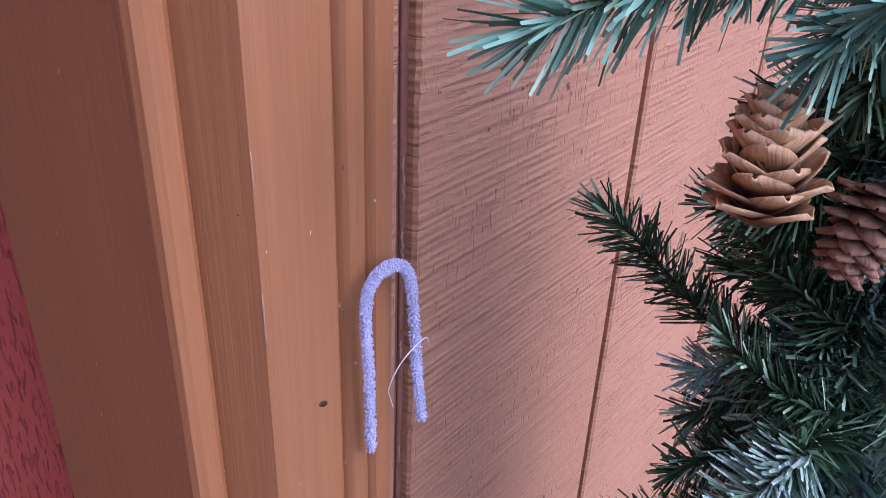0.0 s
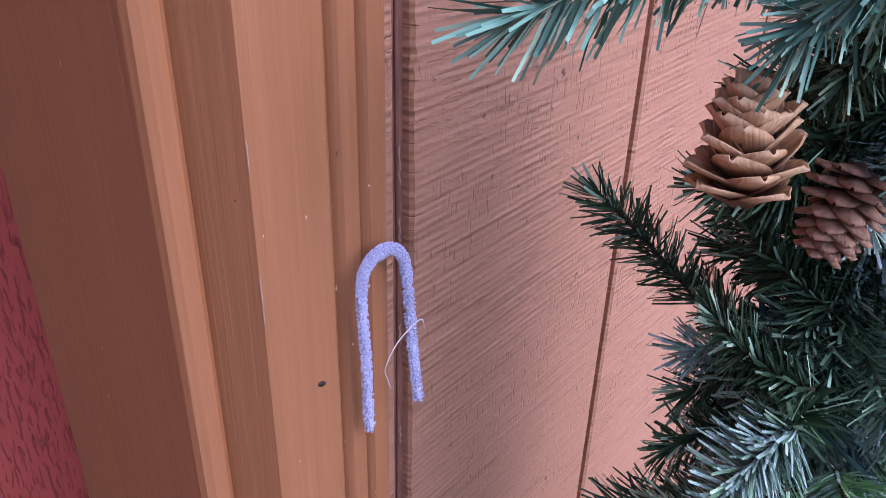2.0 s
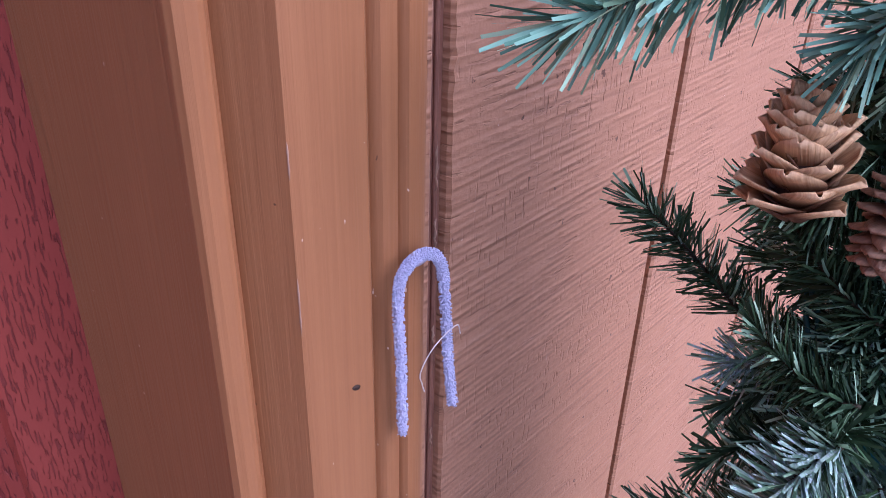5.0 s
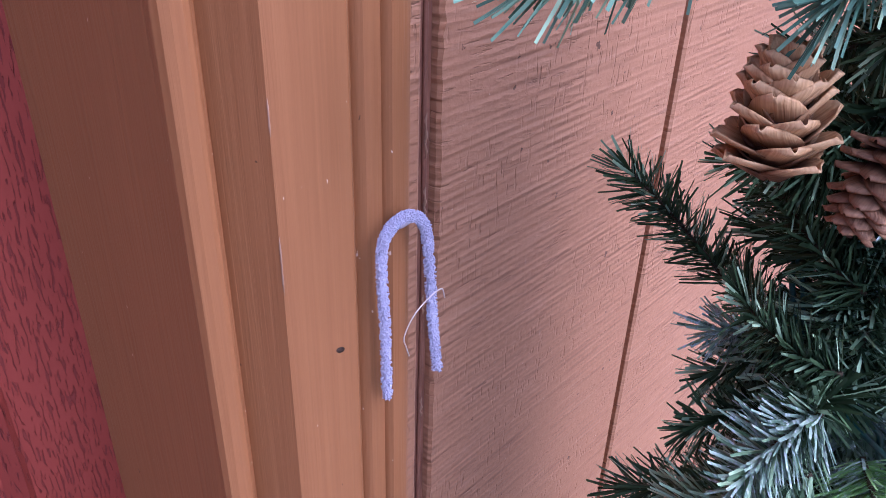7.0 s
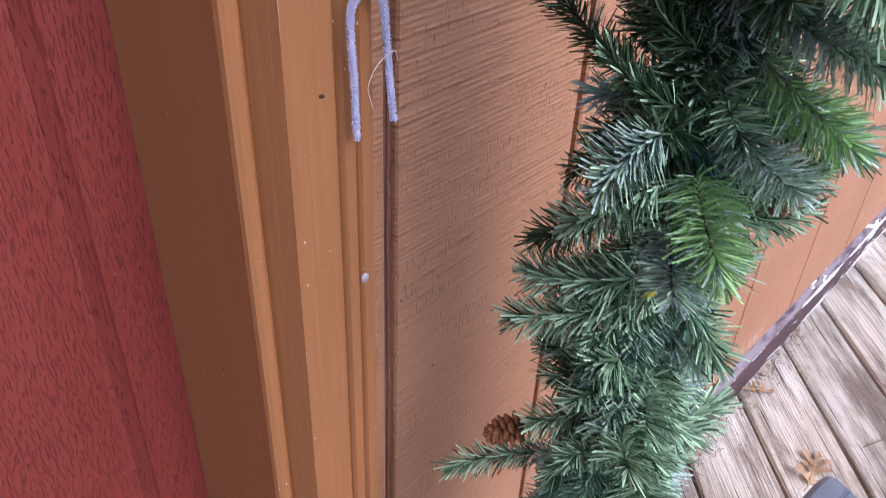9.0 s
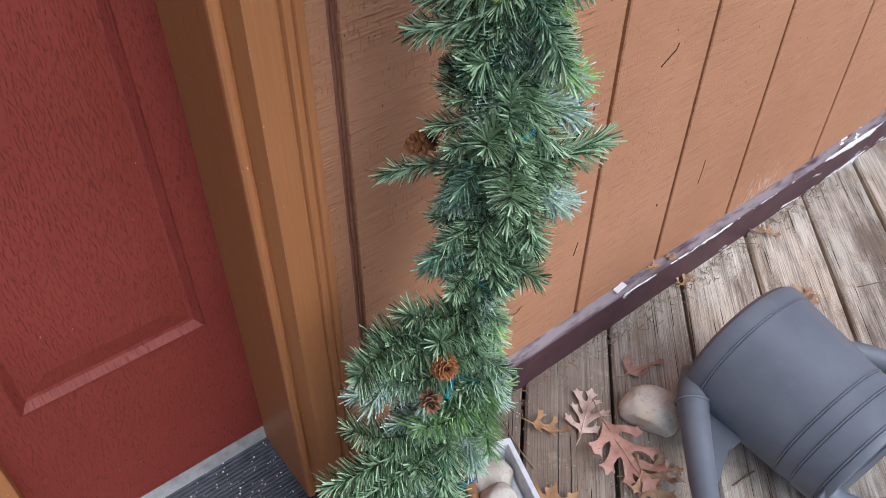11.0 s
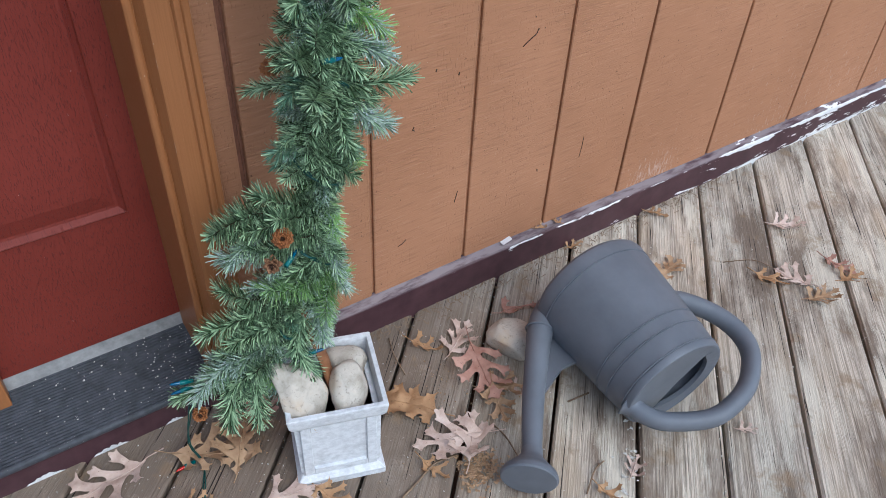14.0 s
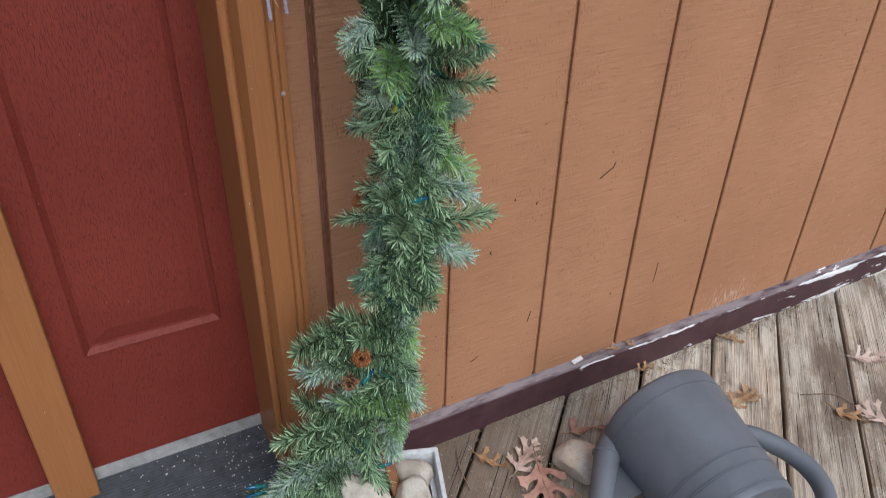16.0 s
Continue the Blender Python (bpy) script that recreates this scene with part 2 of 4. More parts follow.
def stone_material():
    m = Mat("pale_river_stone", 0.75, 0.3)
    v = m.coords(vary=True)
    a, b = m.noise(v, 22.0, 5, 0.6), m.noise(v, 160.0, 4, 0.7)
    col = m.ramp(a, [(0.3, (0.33, 0.285, 0.225)), (0.5, (0.53, 0.475, 0.40)), (0.72, (0.50, 0.385, 0.27))])
    col = m.mix(m.math("MULTIPLY", m.grey(b, 0.56, 0.68), 0.6), col, (0.22, 0.19, 0.16))
    return m.finish(col, None, m.math("ADD", a, m.math("MULTIPLY", b, 0.3)), 0.002, 0.6)


def needle_material(name, a, b, frost=0.0, rough=0.42, spec=0.45):
    m = Mat(name, rough, spec)
    geo = m.node("ShaderNodeNewGeometry")
    col = m.ramp(geo.outputs["Random Per Island"], [(0.0, a), (1.0, b)])
    if frost:
        n = m.noise(m.coords(vary=True), 420.0, 3, 0.6)
        f = m.grey(n, 0.62 - frost * 0.22, 0.72 - frost * 0.22)
        col = m.mix(f, col, (0.54, 0.59, 0.61))
    return m.finish(col)


def scale_material(name, a, b):
    """A woody cone scale: fine ribs along it, a shade-darkened root and a pale lip."""
    m = Mat(name, 0.6, 0.25)
    rib = m.noise(m.coords((40, 1500, 40), vary=True), 1.0, 3, 0.6)
    patch = m.noise(m.coords(vary=True), 160.0, 3)
    col = m.ramp(m.math("ADD", m.math("MULTIPLY", rib, 0.6), m.math("MULTIPLY", patch, 0.4)), [(0.34, a), (0.62, b)])
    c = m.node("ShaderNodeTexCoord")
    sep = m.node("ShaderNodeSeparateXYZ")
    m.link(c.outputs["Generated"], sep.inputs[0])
    # Darkens towards the root: shade between the scales put into the colour.
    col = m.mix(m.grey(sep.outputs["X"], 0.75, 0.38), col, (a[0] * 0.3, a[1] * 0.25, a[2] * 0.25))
    col = m.mix(m.math("MULTIPLY", m.grey(sep.outputs["X"], 0.90, 1.0), 0.5), col, (min(b[0] * 1.15, 0.8), b[1] * 1.2, b[2] * 1.3))
    return m.finish(col, None, rib, 0.0005, 0.7)


def leaf_material(name, a, b):
    m = Mat(name, 0.7, 0.25)
    n = m.noise(m.coords(vary=True), 60.0, 4, 0.6)
    col = m.ramp(n, [(0.3, a), (0.7, b)])
    col = m.mix(m.grey(m.noise(m.coords(vary=True), 18.0, 3), 0.45, 0.7), col, (b[0] * 1.15, b[1] * 1.2, b[2] * 1.25))
    spot = m.grey(m.noise(m.coords(vary=True), 300.0, 2), 0.68, 0.72)
    col = m.mix(m.math("MULTIPLY", spot, 0.7), col, (0.06, 0.03, 0.02))
    return m.finish(col, None, n, 0.001, 0.6)


SIDING = siding_material()
TRIM = trim_material("orange_brown_trim_paint", (0.245, 0.097, 0.034), (0.32, 0.133, 0.049))
DOOR = door_material()
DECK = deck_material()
SKIRT = skirting_material()
MATTREAD = mat_material()
PLANTER = planter_material()
STONE = stone_material()
DARK = plain_material("dark_under_deck", (0.10, 0.045, 0.028), (0.17, 0.080, 0.050), 0.6, 60)
GAP = plain_material("red_brown_gap_caulk_shade", (0.15, 0.062, 0.037), (0.23, 0.100, 0.060), 0.6, 60)
FILLER = plain_material("tan_caulked_filler", (0.26, 0.150, 0.095), (0.34, 0.20, 0.13), 0.6, 90)
SILL = plain_material("worn_aluminium_sill", (0.20, 0.195, 0.19), (0.34, 0.33, 0.325), 0.5, 50)
CAN = plain_material("matt_grey_plastic", (0.115, 0.124, 0.142), (0.150, 0.160, 0.182), 0.5, 14, 0.0003, 0.4)
CHENILLE = plain_material("lavender_chenille", (0.38, 0.358, 0.475), (0.54, 0.51, 0.63), 0.9, 900, 0.001, 0.1)
GLUE = plain_material("milky_hot_glue", (0.40, 0.36, 0.46), (0.54, 0.50, 0.60), 0.25, 200, 0.0003, 0.5)
OLD_GLUE = plain_material("dull_old_glue", (0.30, 0.24, 0.24), (0.40, 0.33, 0.34), 0.5, 200)
THREAD = plain_material("pale_glue_thread", (0.6, 0.5, 0.45), (0.7, 0.6, 0.55), 0.4, 80)
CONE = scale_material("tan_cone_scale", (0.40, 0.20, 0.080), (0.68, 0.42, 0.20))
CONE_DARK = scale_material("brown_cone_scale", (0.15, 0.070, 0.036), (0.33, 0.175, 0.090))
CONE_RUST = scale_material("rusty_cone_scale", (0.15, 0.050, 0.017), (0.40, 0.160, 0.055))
CORE = plain_material("dark_cone_core", (0.035, 0.018, 0.010), (0.06, 0.03, 0.018), 0.8, 90)
STEM = plain_material("brown_twisted_wire", (0.05, 0.035, 0.02), (0.09, 0.06, 0.035), 0.6, 90)
STAKE = plain_material("brown_painted_stake", (0.20, 0.085, 0.035), (0.29, 0.13, 0.06), 0.6, 30, 0.0006, 0.3, (6, 6, 1))
WIRE = plain_material("dark_green_cord", (0.008, 0.05, 0.045), (0.014, 0.075, 0.062), 0.4, 60)
SOCKET = plain_material("teal_bulb_socket", (0.006, 0.10, 0.10), (0.012, 0.14, 0.14), 0.35, 60)
BULB_BLUE = plain_material("blue_bulb", (0.006, 0.07, 0.15), (0.012, 0.10, 0.20), 0.12, 60, 0.0, 0.6)
BULB_RED = plain_material("red_bulb", (0.4, 0.012, 0.01), (0.5, 0.02, 0.015), 0.12, 60, 0.0, 0.6)
BULB_YELLOW = plain_material("yellow_green_bulb", (0.45, 0.42, 0.04), (0.55, 0.5, 0.05), 0.12, 60, 0.0, 0.6)
NEEDLES = [
    needle_material("green_needles", (0.055, 0.110, 0.052), (0.52, 0.70, 0.42), 0.0, 0.48, 0.35),
    # near-black green, with the garland's inner shade in its colour
    needle_material("dark_shade_needles", (0.016, 0.033, 0.013), (0.066, 0.112, 0.046), 0.0, 0.6, 0.2),
    needle_material("frosted_needles", (0.10, 0.17, 0.11), (0.44, 0.57, 0.43), 0.45),
    needle_material("teal_needles", (0.065, 0.150, 0.095), (0.26, 0.42, 0.29), 0.0, 0.6, 0.2),
    needle_material("yellow_green_needles", (0.16, 0.31, 0.08), (0.36, 0.56, 0.19), 0.25),
]
LEAVES = [
    leaf_material("tan_oak_leaf", (0.26, 0.15, 0.075), (0.42, 0.27, 0.155)),
    leaf_material("pink_brown_oak_leaf", (0.40, 0.275, 0.215), (0.58, 0.44, 0.36)),
    leaf_material("red_brown_oak_leaf", (0.30, 0.145, 0.105), (0.44, 0.25, 0.185)),
    leaf_material("orange_oak_leaf", (0.28, 0.150, 0.070), (0.41, 0.24, 0.120)),
]
EARTH = plain_material("dull_ground_soil", (0.05, 0.045, 0.03), (0.10, 0.09, 0.055), 0.9, 5, 0.01)
DEBRIS = plain_material("pale_grit", (0.5, 0.46, 0.4), (0.72, 0.7, 0.66), 0.8, 90)
PRIMER = plain_material("bare_white_primer", (0.62, 0.61, 0.6), (0.78, 0.77, 0.76), 0.6, 60)
TWIG = plain_material("dry_twig", (0.16, 0.10, 0.06), (0.27, 0.19, 0.12), 0.8, 90)


# ---- mesh helpers ----
def mesh_of(name, verts, faces, material, smooth=False):
    me = bpy.data.meshes.new(name)
    me.from_pydata([tuple(v) for v in verts], [], faces)
    for m in material if isinstance(material, (list, tuple)) else [material]:
        me.materials.append(m)
    if smooth:
        me.polygons.foreach_set("use_smooth", [True] * len(me.polygons))
    me.update()
    return me


def part(name, bm, material, parent, label=""):
    """One mesh object, from a bmesh or a ready mesh, under a thing or a part."""
    if isinstance(bm, bmesh.types.BMesh):
        bmesh.ops.recalc_face_normals(bm, faces=bm.faces)
        me = bpy.data.meshes.new(name)
        bm.to_mesh(me)
        bm.free()
        me.materials.append(material)
    else:
        me = bm
    ob = new(name, me)
    ob.parent = parent
    return tagged(ob, label) if label else ob


def thing(name, label, category, place=(0, 0, 0), group="", kind=""):
    ob = new(name)
    ob.empty_display_size = 0.05
    ob.location = place
    return tagged(ob, label, category, group, kind)


def smooth(ob, angle=40):
    ob.data.polygons.foreach_set("use_smooth", [True] * len(ob.data.polygons))
    ob.data.set_sharp_from_angle(angle=radians(angle))
    return ob


def box(x0, x1, y0, y1, z0, z1, bevel=0.0, seg=2):
    bm = bmesh.new()
    vs = [bm.verts.new((x, y, z)) for x in (x0, x1) for y in (y0, y1) for z in (z0, z1)]
    for f in ((0, 1, 3, 2), (4, 6, 7, 5), (0, 4, 5, 1), (2, 3, 7, 6), (0, 2, 6, 4), (1, 5, 7, 3)):
        bm.faces.new([vs[i] for i in f])
    bmesh.ops.recalc_face_normals(bm, faces=bm.faces)
    if bevel:
        bmesh.ops.bevel(bm, geom=list(bm.edges), offset=bevel, segments=seg, affect="EDGES", profile=0.5)
    return bm


def extrude_profile(points, axis, a, b):
    """A closed outline, given in the two other axes, drawn from a to b along the axis."""
    bm = bmesh.new()
    rings = []
    for t in (a, b):
        ring = []
        for p, q in points:
            co = {"x": (t, p, q), "y": (p, t, q), "z": (p, q, t)}[axis]
            ring.append(bm.verts.new(co))
        rings.append(ring)
    n = len(points)
    for i in range(n):
        bm.faces.new((rings[0][i], rings[0][(i + 1) % n], rings[1][(i + 1) % n], rings[1][i]))
    bm.faces.new(rings[0])
    bm.faces.new(rings[1])
    return bm


def spline(points, steps=8):
    """A smooth run of points through those given."""
    p = [Vector(q) for q in points]
    p = [p[0] * 2 - p[1]] + p + [p[-1] * 2 - p[-2]]
    out = []
    for i in range(1, len(p) - 2):
        for k in range(steps):
            t = k / steps
            out.append(0.5 * ((2 * p[i]) + (p[i + 1] - p[i - 1]) * t + (2 * p[i - 1] - 5 * p[i] + 4 * p[i + 1] - p[i + 2]) * t * t
                              + (3 * p[i] - p[i - 1] - 3 * p[i + 1] + p[i + 2]) * t ** 3))
    out.append(p[-2])
    return out


def tube_data(points, radii, sides=8, flat=1.0):
    verts, faces = [], []
    pts = [Vector(p) for p in points]
    up = Vector((0.13, 0.31, 0.94)).normalized()
    for i, p in enumerate(pts):
        d = (pts[min(i + 1, len(pts) - 1)] - pts[max(i - 1, 0)]).normalized()
        u = (up - d * up.dot(d)).normalized()
        up = u
        w = d.cross(u)
        r = radii[i] if isinstance(radii, (list, tuple)) else radii
        for k in range(sides):
            a = 2 * math.pi * k / sides
            verts.append(p + u * math.cos(a) * r + w * math.sin(a) * r * flat)
    for i in range(len(pts) - 1):
        for k in range(sides):
            a, b = i * sides + k, i * sides + (k + 1) % sides
            faces.append((a, b, b + sides, a + sides))
    faces.append(tuple(range(sides))[::-1])
    faces.append(tuple(range((len(pts) - 1) * sides, len(pts) * sides)))
    return verts, faces


def tube(name, points, radii, material, sides=8, flat=1.0):
    v, f = tube_data(points, radii, sides, flat)
    return mesh_of(name, v, f, material, True)


def lathe_data(profile, sides=48):
    """profile: (along, radius) about the z axis."""
    verts, faces = [], []
    for z, r in profile:
        for k in range(sides):
            a = 2 * math.pi * k / sides
            verts.append(Vector((r * math.cos(a), r * math.sin(a), z)))
    for i in range(len(profile) - 1):
        for k in range(sides):
            a, b = i * sides + k, i * sides + (k + 1) % sides
            faces.append((a, b, b + sides, a + sides))
    return verts, faces


def frame_to(origin, along, side=(0, 0, 1)):
    """A pose whose z runs along the given way."""
    z = Vector(along).normalized()
    x = Vector(side)
    x = (x - z * x.dot(z)).normalized()
    y = z.cross(x)
    m = Matrix((x, y, z)).transposed().to_4x4()
    m.translation = Vector(origin)
    return m


# ---- deck and ground ----
ground = tagged(new("ground", mesh_of("ground", [(-80, -80, -0.5), (80, -80, -0.5), (80, 80, -0.5), (-80, 80, -0.5)], [(0, 1, 2, 3)], EARTH)),
                "dull bare soil below the deck", "ground", kind="structure")

deck = thing("deck", "weathered grey brown wooden deck laid diagonally with dark gaps", "deck", kind="structure")
STEP, FIRST, REACH = 0.2062, 0.091, 2.6
rng = random.Random(4)
for n in range(-15, 30):
    c0, c1 = FIRST + n * STEP + 0.0045, FIRST + (n + 1) * STEP - 0.0045
    drop = rng.uniform(-0.0015, 0.0015)
    bm = bmesh.new()
    cols = []
    for k in range(27):
        x = REACH * k / 26
        w = 0.0016 * math.sin(k * 1.7 + n) + rng.uniform(-0.0006, 0.0006)
        v = 0.0016 * math.sin(k * 1.1 + 2 * n) + rng.uniform(-0.0006, 0.0006)
        row = []
        for c, z in ((c0 + w, -0.035), (c0 + w, -0.004), (c0 + w + 0.006, 0.0), (c1 + v - 0.006, 0.0), (c1 + v, -0.004), (c1 + v, -0.035)):
            row.append(bm.verts.new((x, c - x, z + drop)))
        cols.append(row)
    for a, b in zip(cols, cols[1:]):
        for i in range(5):
            bm.faces.new((a[i], a[i + 1], b[i + 1], b[i]))
    bm.faces.new(cols[0])
    bm.faces.new(cols[-1])
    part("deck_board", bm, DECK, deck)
# Solid dark block added in place of the shade seen through the gaps.
part("bearer", box(0.0, REACH - 0.05, -3.0, 3.6, -0.2, -0.045), DARK, deck, "dark block in the joist space, standing for the shade below the boards")

# ---- house wall ----
GROOVES = (0.0, 0.203, 0.4064, 0.6096, 0.822, 1.12, 1.425, 1.73, 2.03, 2.33, 2.63, 2.93, 3.23, 3.53, 3.83)
wall = thing("wall_north", "orange brown rough sawn grooved wooden siding", "wall", kind="structure")
part("wall_backing", box(-0.14, -0.0070, -0.012, 3.95, -0.1, 2.5), SIDING, wall, "painted backing in the grooves")
board_rng = random.Random(31)


def ragged_board(lo, hi):
    """A board whose first edge is torn by the saw."""
    bm = bmesh.new()
    rows = []
    for k in range(480):
        z = 0.074 + (2.5 - 0.074) * k / 479
        w = board_rng.uniform(-0.0003, 0.0008) + (board_rng.uniform(0.0004, 0.0014) if board_rng.random() < 0.18 else 0.0)
        rows.append([bm.verts.new((x, y, z)) for x, y in ((-0.0068, lo), (-0.0020, lo + w * 0.5), (0.0, lo + 0.0010 + w), (0.0, hi - 0.0022), (-0.0015, hi), (-0.0068, hi))])
    for a, b in zip(rows, rows[1:]):
        for i in range(6):
            j = (i + 1) % 6
            bm.faces.new((a[i], a[j], b[j], b[i]))
    bm.faces.new(rows[0])
    bm.faces.new(rows[-1])
    return bm


for n, (a, b) in enumerate(zip(GROOVES, GROOVES[1:])):
    lo = a + (0.0 if n == 0 else 0.0036)
    hi = b - 0.0036
    bm = ragged_board(lo, hi) if n == 0 else extrude_profile([(-0.0068, lo), (-0.0015, lo), (0.0, lo + 0.0022), (0.0, hi - 0.0022), (-0.0015, hi), (-0.0068, hi)], "z", 0.074, 2.5)
    part("siding_board", bm, SIDING, wall)
for run, thick in (([(0.530, 0.532), (0.526, 0.523), (0.509, 0.513), (0.499, 0.506)], 0.0010), ([(0.6865, 0.269), (0.686, 0.246), (0.683, 0.221)], 0.0007), ([(0.382, 0.2515), (0.376, 0.2275)], 0.0008),
                   ([(0.285, 0.417), (0.282, 0.412), (0.286, 0.409)], 0.0010), ([(0.3705, 0.493), (0.369, 0.488)], 0.0012), ([(0.3255, 0.510), (0.324, 0.506)], 0.0012), ([(0.572, 0.231), (0.573, 0.226)], 0.0012),
                   ([(0.255, 0.1745), (0.264, 0.177), (0.272, 0.1835)], 0.0009)):
    part("wood_scar", tube("wood_scar", [(0.0003, y, z) for y, z in run], thick, CORE, 5), None, wall, "dark scar in the wood")
wall_left = tagged(new("wall_west", None), "plain closing house wall beyond the door", "wall", kind="structure")
part("wall_backing", box(-0.14, -0.002, -3.2, -1.52, -0.1, 2.5), SIDING, wall_left)
part("wall_head", box(-0.14, -0.002, -1.52, -0.02, 2.2, 2.5), SIDING, wall_left)

skirting = thing("skirting_board", "purple brown skirting board with peeling paint showing white", "skirting board", kind="structure")
bm = extrude_profile([(-0.006, -0.03), (0.016, -0.03), (0.016, 0.066), (0.013, 0.071), (-0.001, 0.079), (-0.006, 0.079)], "y", -0.06, 3.95)
part("board", bm, SKIRT, skirting)
riser = thing("threshold_riser", "purple brown riser board below the door threshold", "riser", kind="structure")
part("board", box(-0.02, 0.0165, -1.5, -0.0605, -0.03, 0.0685, 0.002), SKIRT, riser)
chip_rng = random.Random(9)


def paint_chip(y, length, height):
    """A thin flake of bare white primer on the foot of the riser."""
    pts = []
    for k in range(14):
        a = k / 13
        pts.append((y - length / 2 + a * length, 0.0))
    top = [(y - length / 2 + (1 - k / 13) * length, height * math.sin(math.pi * (k / 13)) ** 0.6 * chip_rng.uniform(0.5, 1.1)) for k in range(14)]
    return extrude_profile([(p, q) for p, q in pts] + [(p, max(q, 0.0005)) for p, q in top[1:-1]], "x", 0.0164, 0.0171)


for y, l, h in ((-0.3, 0.055, 0.010), (-0.40, 0.06, 0.011), (-0.195, 0.03, 0.008)):
    part("paint_chip", paint_chip(y, l, h), PRIMER, riser, "bare white primer where paint has peeled")

# ---- door frame ----
jamb = thing("door_frame", "orange brown painted wooden door frame with moulded casing", "door frame", kind="structure")
part("jamb", extrude_profile([(-0.14, -0.0525), (-0.14, -0.1243), (-0.09, -0.1241), (0.0085, -0.1200), (0.0112, -0.1190), (0.0128, -0.1165), (0.0132, -0.1130), (0.0128, -0.1110), (0.0112, -0.1088), (0.0085, -0.1078), (0.0085, -0.0525)], "z", 0.075, 2.2), TRIM, jamb, "flat inner jamb with a rounded edge")
casing = [(0.0086, -0.0505), (0.0086, -0.1072), (0.0255, -0.1005), (0.0278, -0.0996), (0.0288, -0.0978), (0.0312, -0.0728), (0.0306, -0.0717), (0.0288, -0.0711), (0.0288, -0.0701), (0.0310, -0.0693), (0.0326, -0.0680), (0.0334, -0.0650),
          (0.0331, -0.0618), (0.0313, -0.0610), (0.0313, -0.0601), (0.0329, -0.0595), (0.0345, -0.0583), (0.0352, -0.0530), (0.0346, -0.0508), (0.0332, -0.0500)]
smooth(part("casing", extrude_profile(casing, "z", 0.072, 2.2), TRIM, jamb, "moulded brick mould casing"), 25)
part("filler_strip", extrude_profile([(-0.0068, -0.0498), (0.0012, -0.0498), (0.0012, -0.0135), (-0.0002, -0.0115), (-0.0068, -0.0110)], "z", 0.080, 2.2), SIDING, jamb, "rough strip of siding beside the casing")
# Backing darker than the siding: caulk brown with the gap's shadow in the colour.
part("gap_backing", box(-0.0069, -0.0052, -0.0109, -0.0003, 0.080, 2.2), GAP, jamb, "dark brown recess beside the siding")
part("caulk_line", tube("caulk_line", [(-0.0046, -0.0040 + 0.0004 * math.sin(k * 0.9), 0.082 + k * 0.035) for k in range(60)], 0.0012, GAP, 6), None, jamb, "dark brown cracked caulk")
for z, l in ((0.945, 0.020), (0.915, 0.014), (0.862, 0.010), (0.80, 0.012)):
    part("caulk_crumb", tube("caulk_crumb", [(-0.0034, -0.0042 + 0.0005 * math.sin(k * 2.3), z + l * (k / 6 - 0.5)) for k in range(7)], [0.0002, 0.0007, 0.0004, 0.0008, 0.0003, 0.0006, 0.0002], FILLER, 5), None, jamb, "pale crumbling caulk")
part("nail_hole", tube("nail_hole", [(0.0290, -0.0800, 0.8950), (0.0308, -0.0800, 0.8950)], [0.0014, 0.0011], CORE, 10, 1.6), None, jamb, "dark nail hole")

for z, l in ((0.985, 0.012), (0.936, 0.022), (0.735, 0.012), (0.640, 0.016), (0.52, 0.02)):
    part("worn_edge", tube("worn_edge", [(0.0278, -0.0994, z + l * (k / 4 - 0.5)) for k in range(5)], [0.0001, 0.0004, 0.0003, 0.0004, 0.0001], FILLER, 5), None, jamb, "pale chipped paint on the casing edge")
post = thing("door_mullion", "orange brown upright post between door and sidelight", "door post", kind="structure")
part("post", box(-0.135, -0.063, -0.467, -0.403, 0.094, 2.2, 0.003), TRIM, post)

# sill, sloping ribbed tread, grey strip
sill = thing("threshold", "dark grey ribbed threshold tread with pale grit", "threshold", kind="structure")
ribs = [(-0.104, 0.06), (0.031, 0.06), (0.033, 0.064), (0.033, 0.070)]
RIB = 26
for k in range(RIB):
    x = 0.031 - 0.131 * k / RIB
    z = 0.0735 + 0.036 * k / RIB
    ribs += [(x, z), (x - 0.0030, z + 0.0008), (x - 0.0034, z - 0.0006), (x - 0.0048, z - 0.0006)]
ribs += [(-0.104, 0.110)]
part("tread", extrude_profile(ribs, "y", -1.5, -0.121), MATTREAD, sill)
part("sill_strip", extrude_profile([(-0.14, 0.09), (-0.100, 0.09), (-0.088, 0.106), (-0.091, 0.133), (-0.14, 0.135)], "y", -1.5, -0.121), SILL, sill, "worn pale grey metal strip under the door")


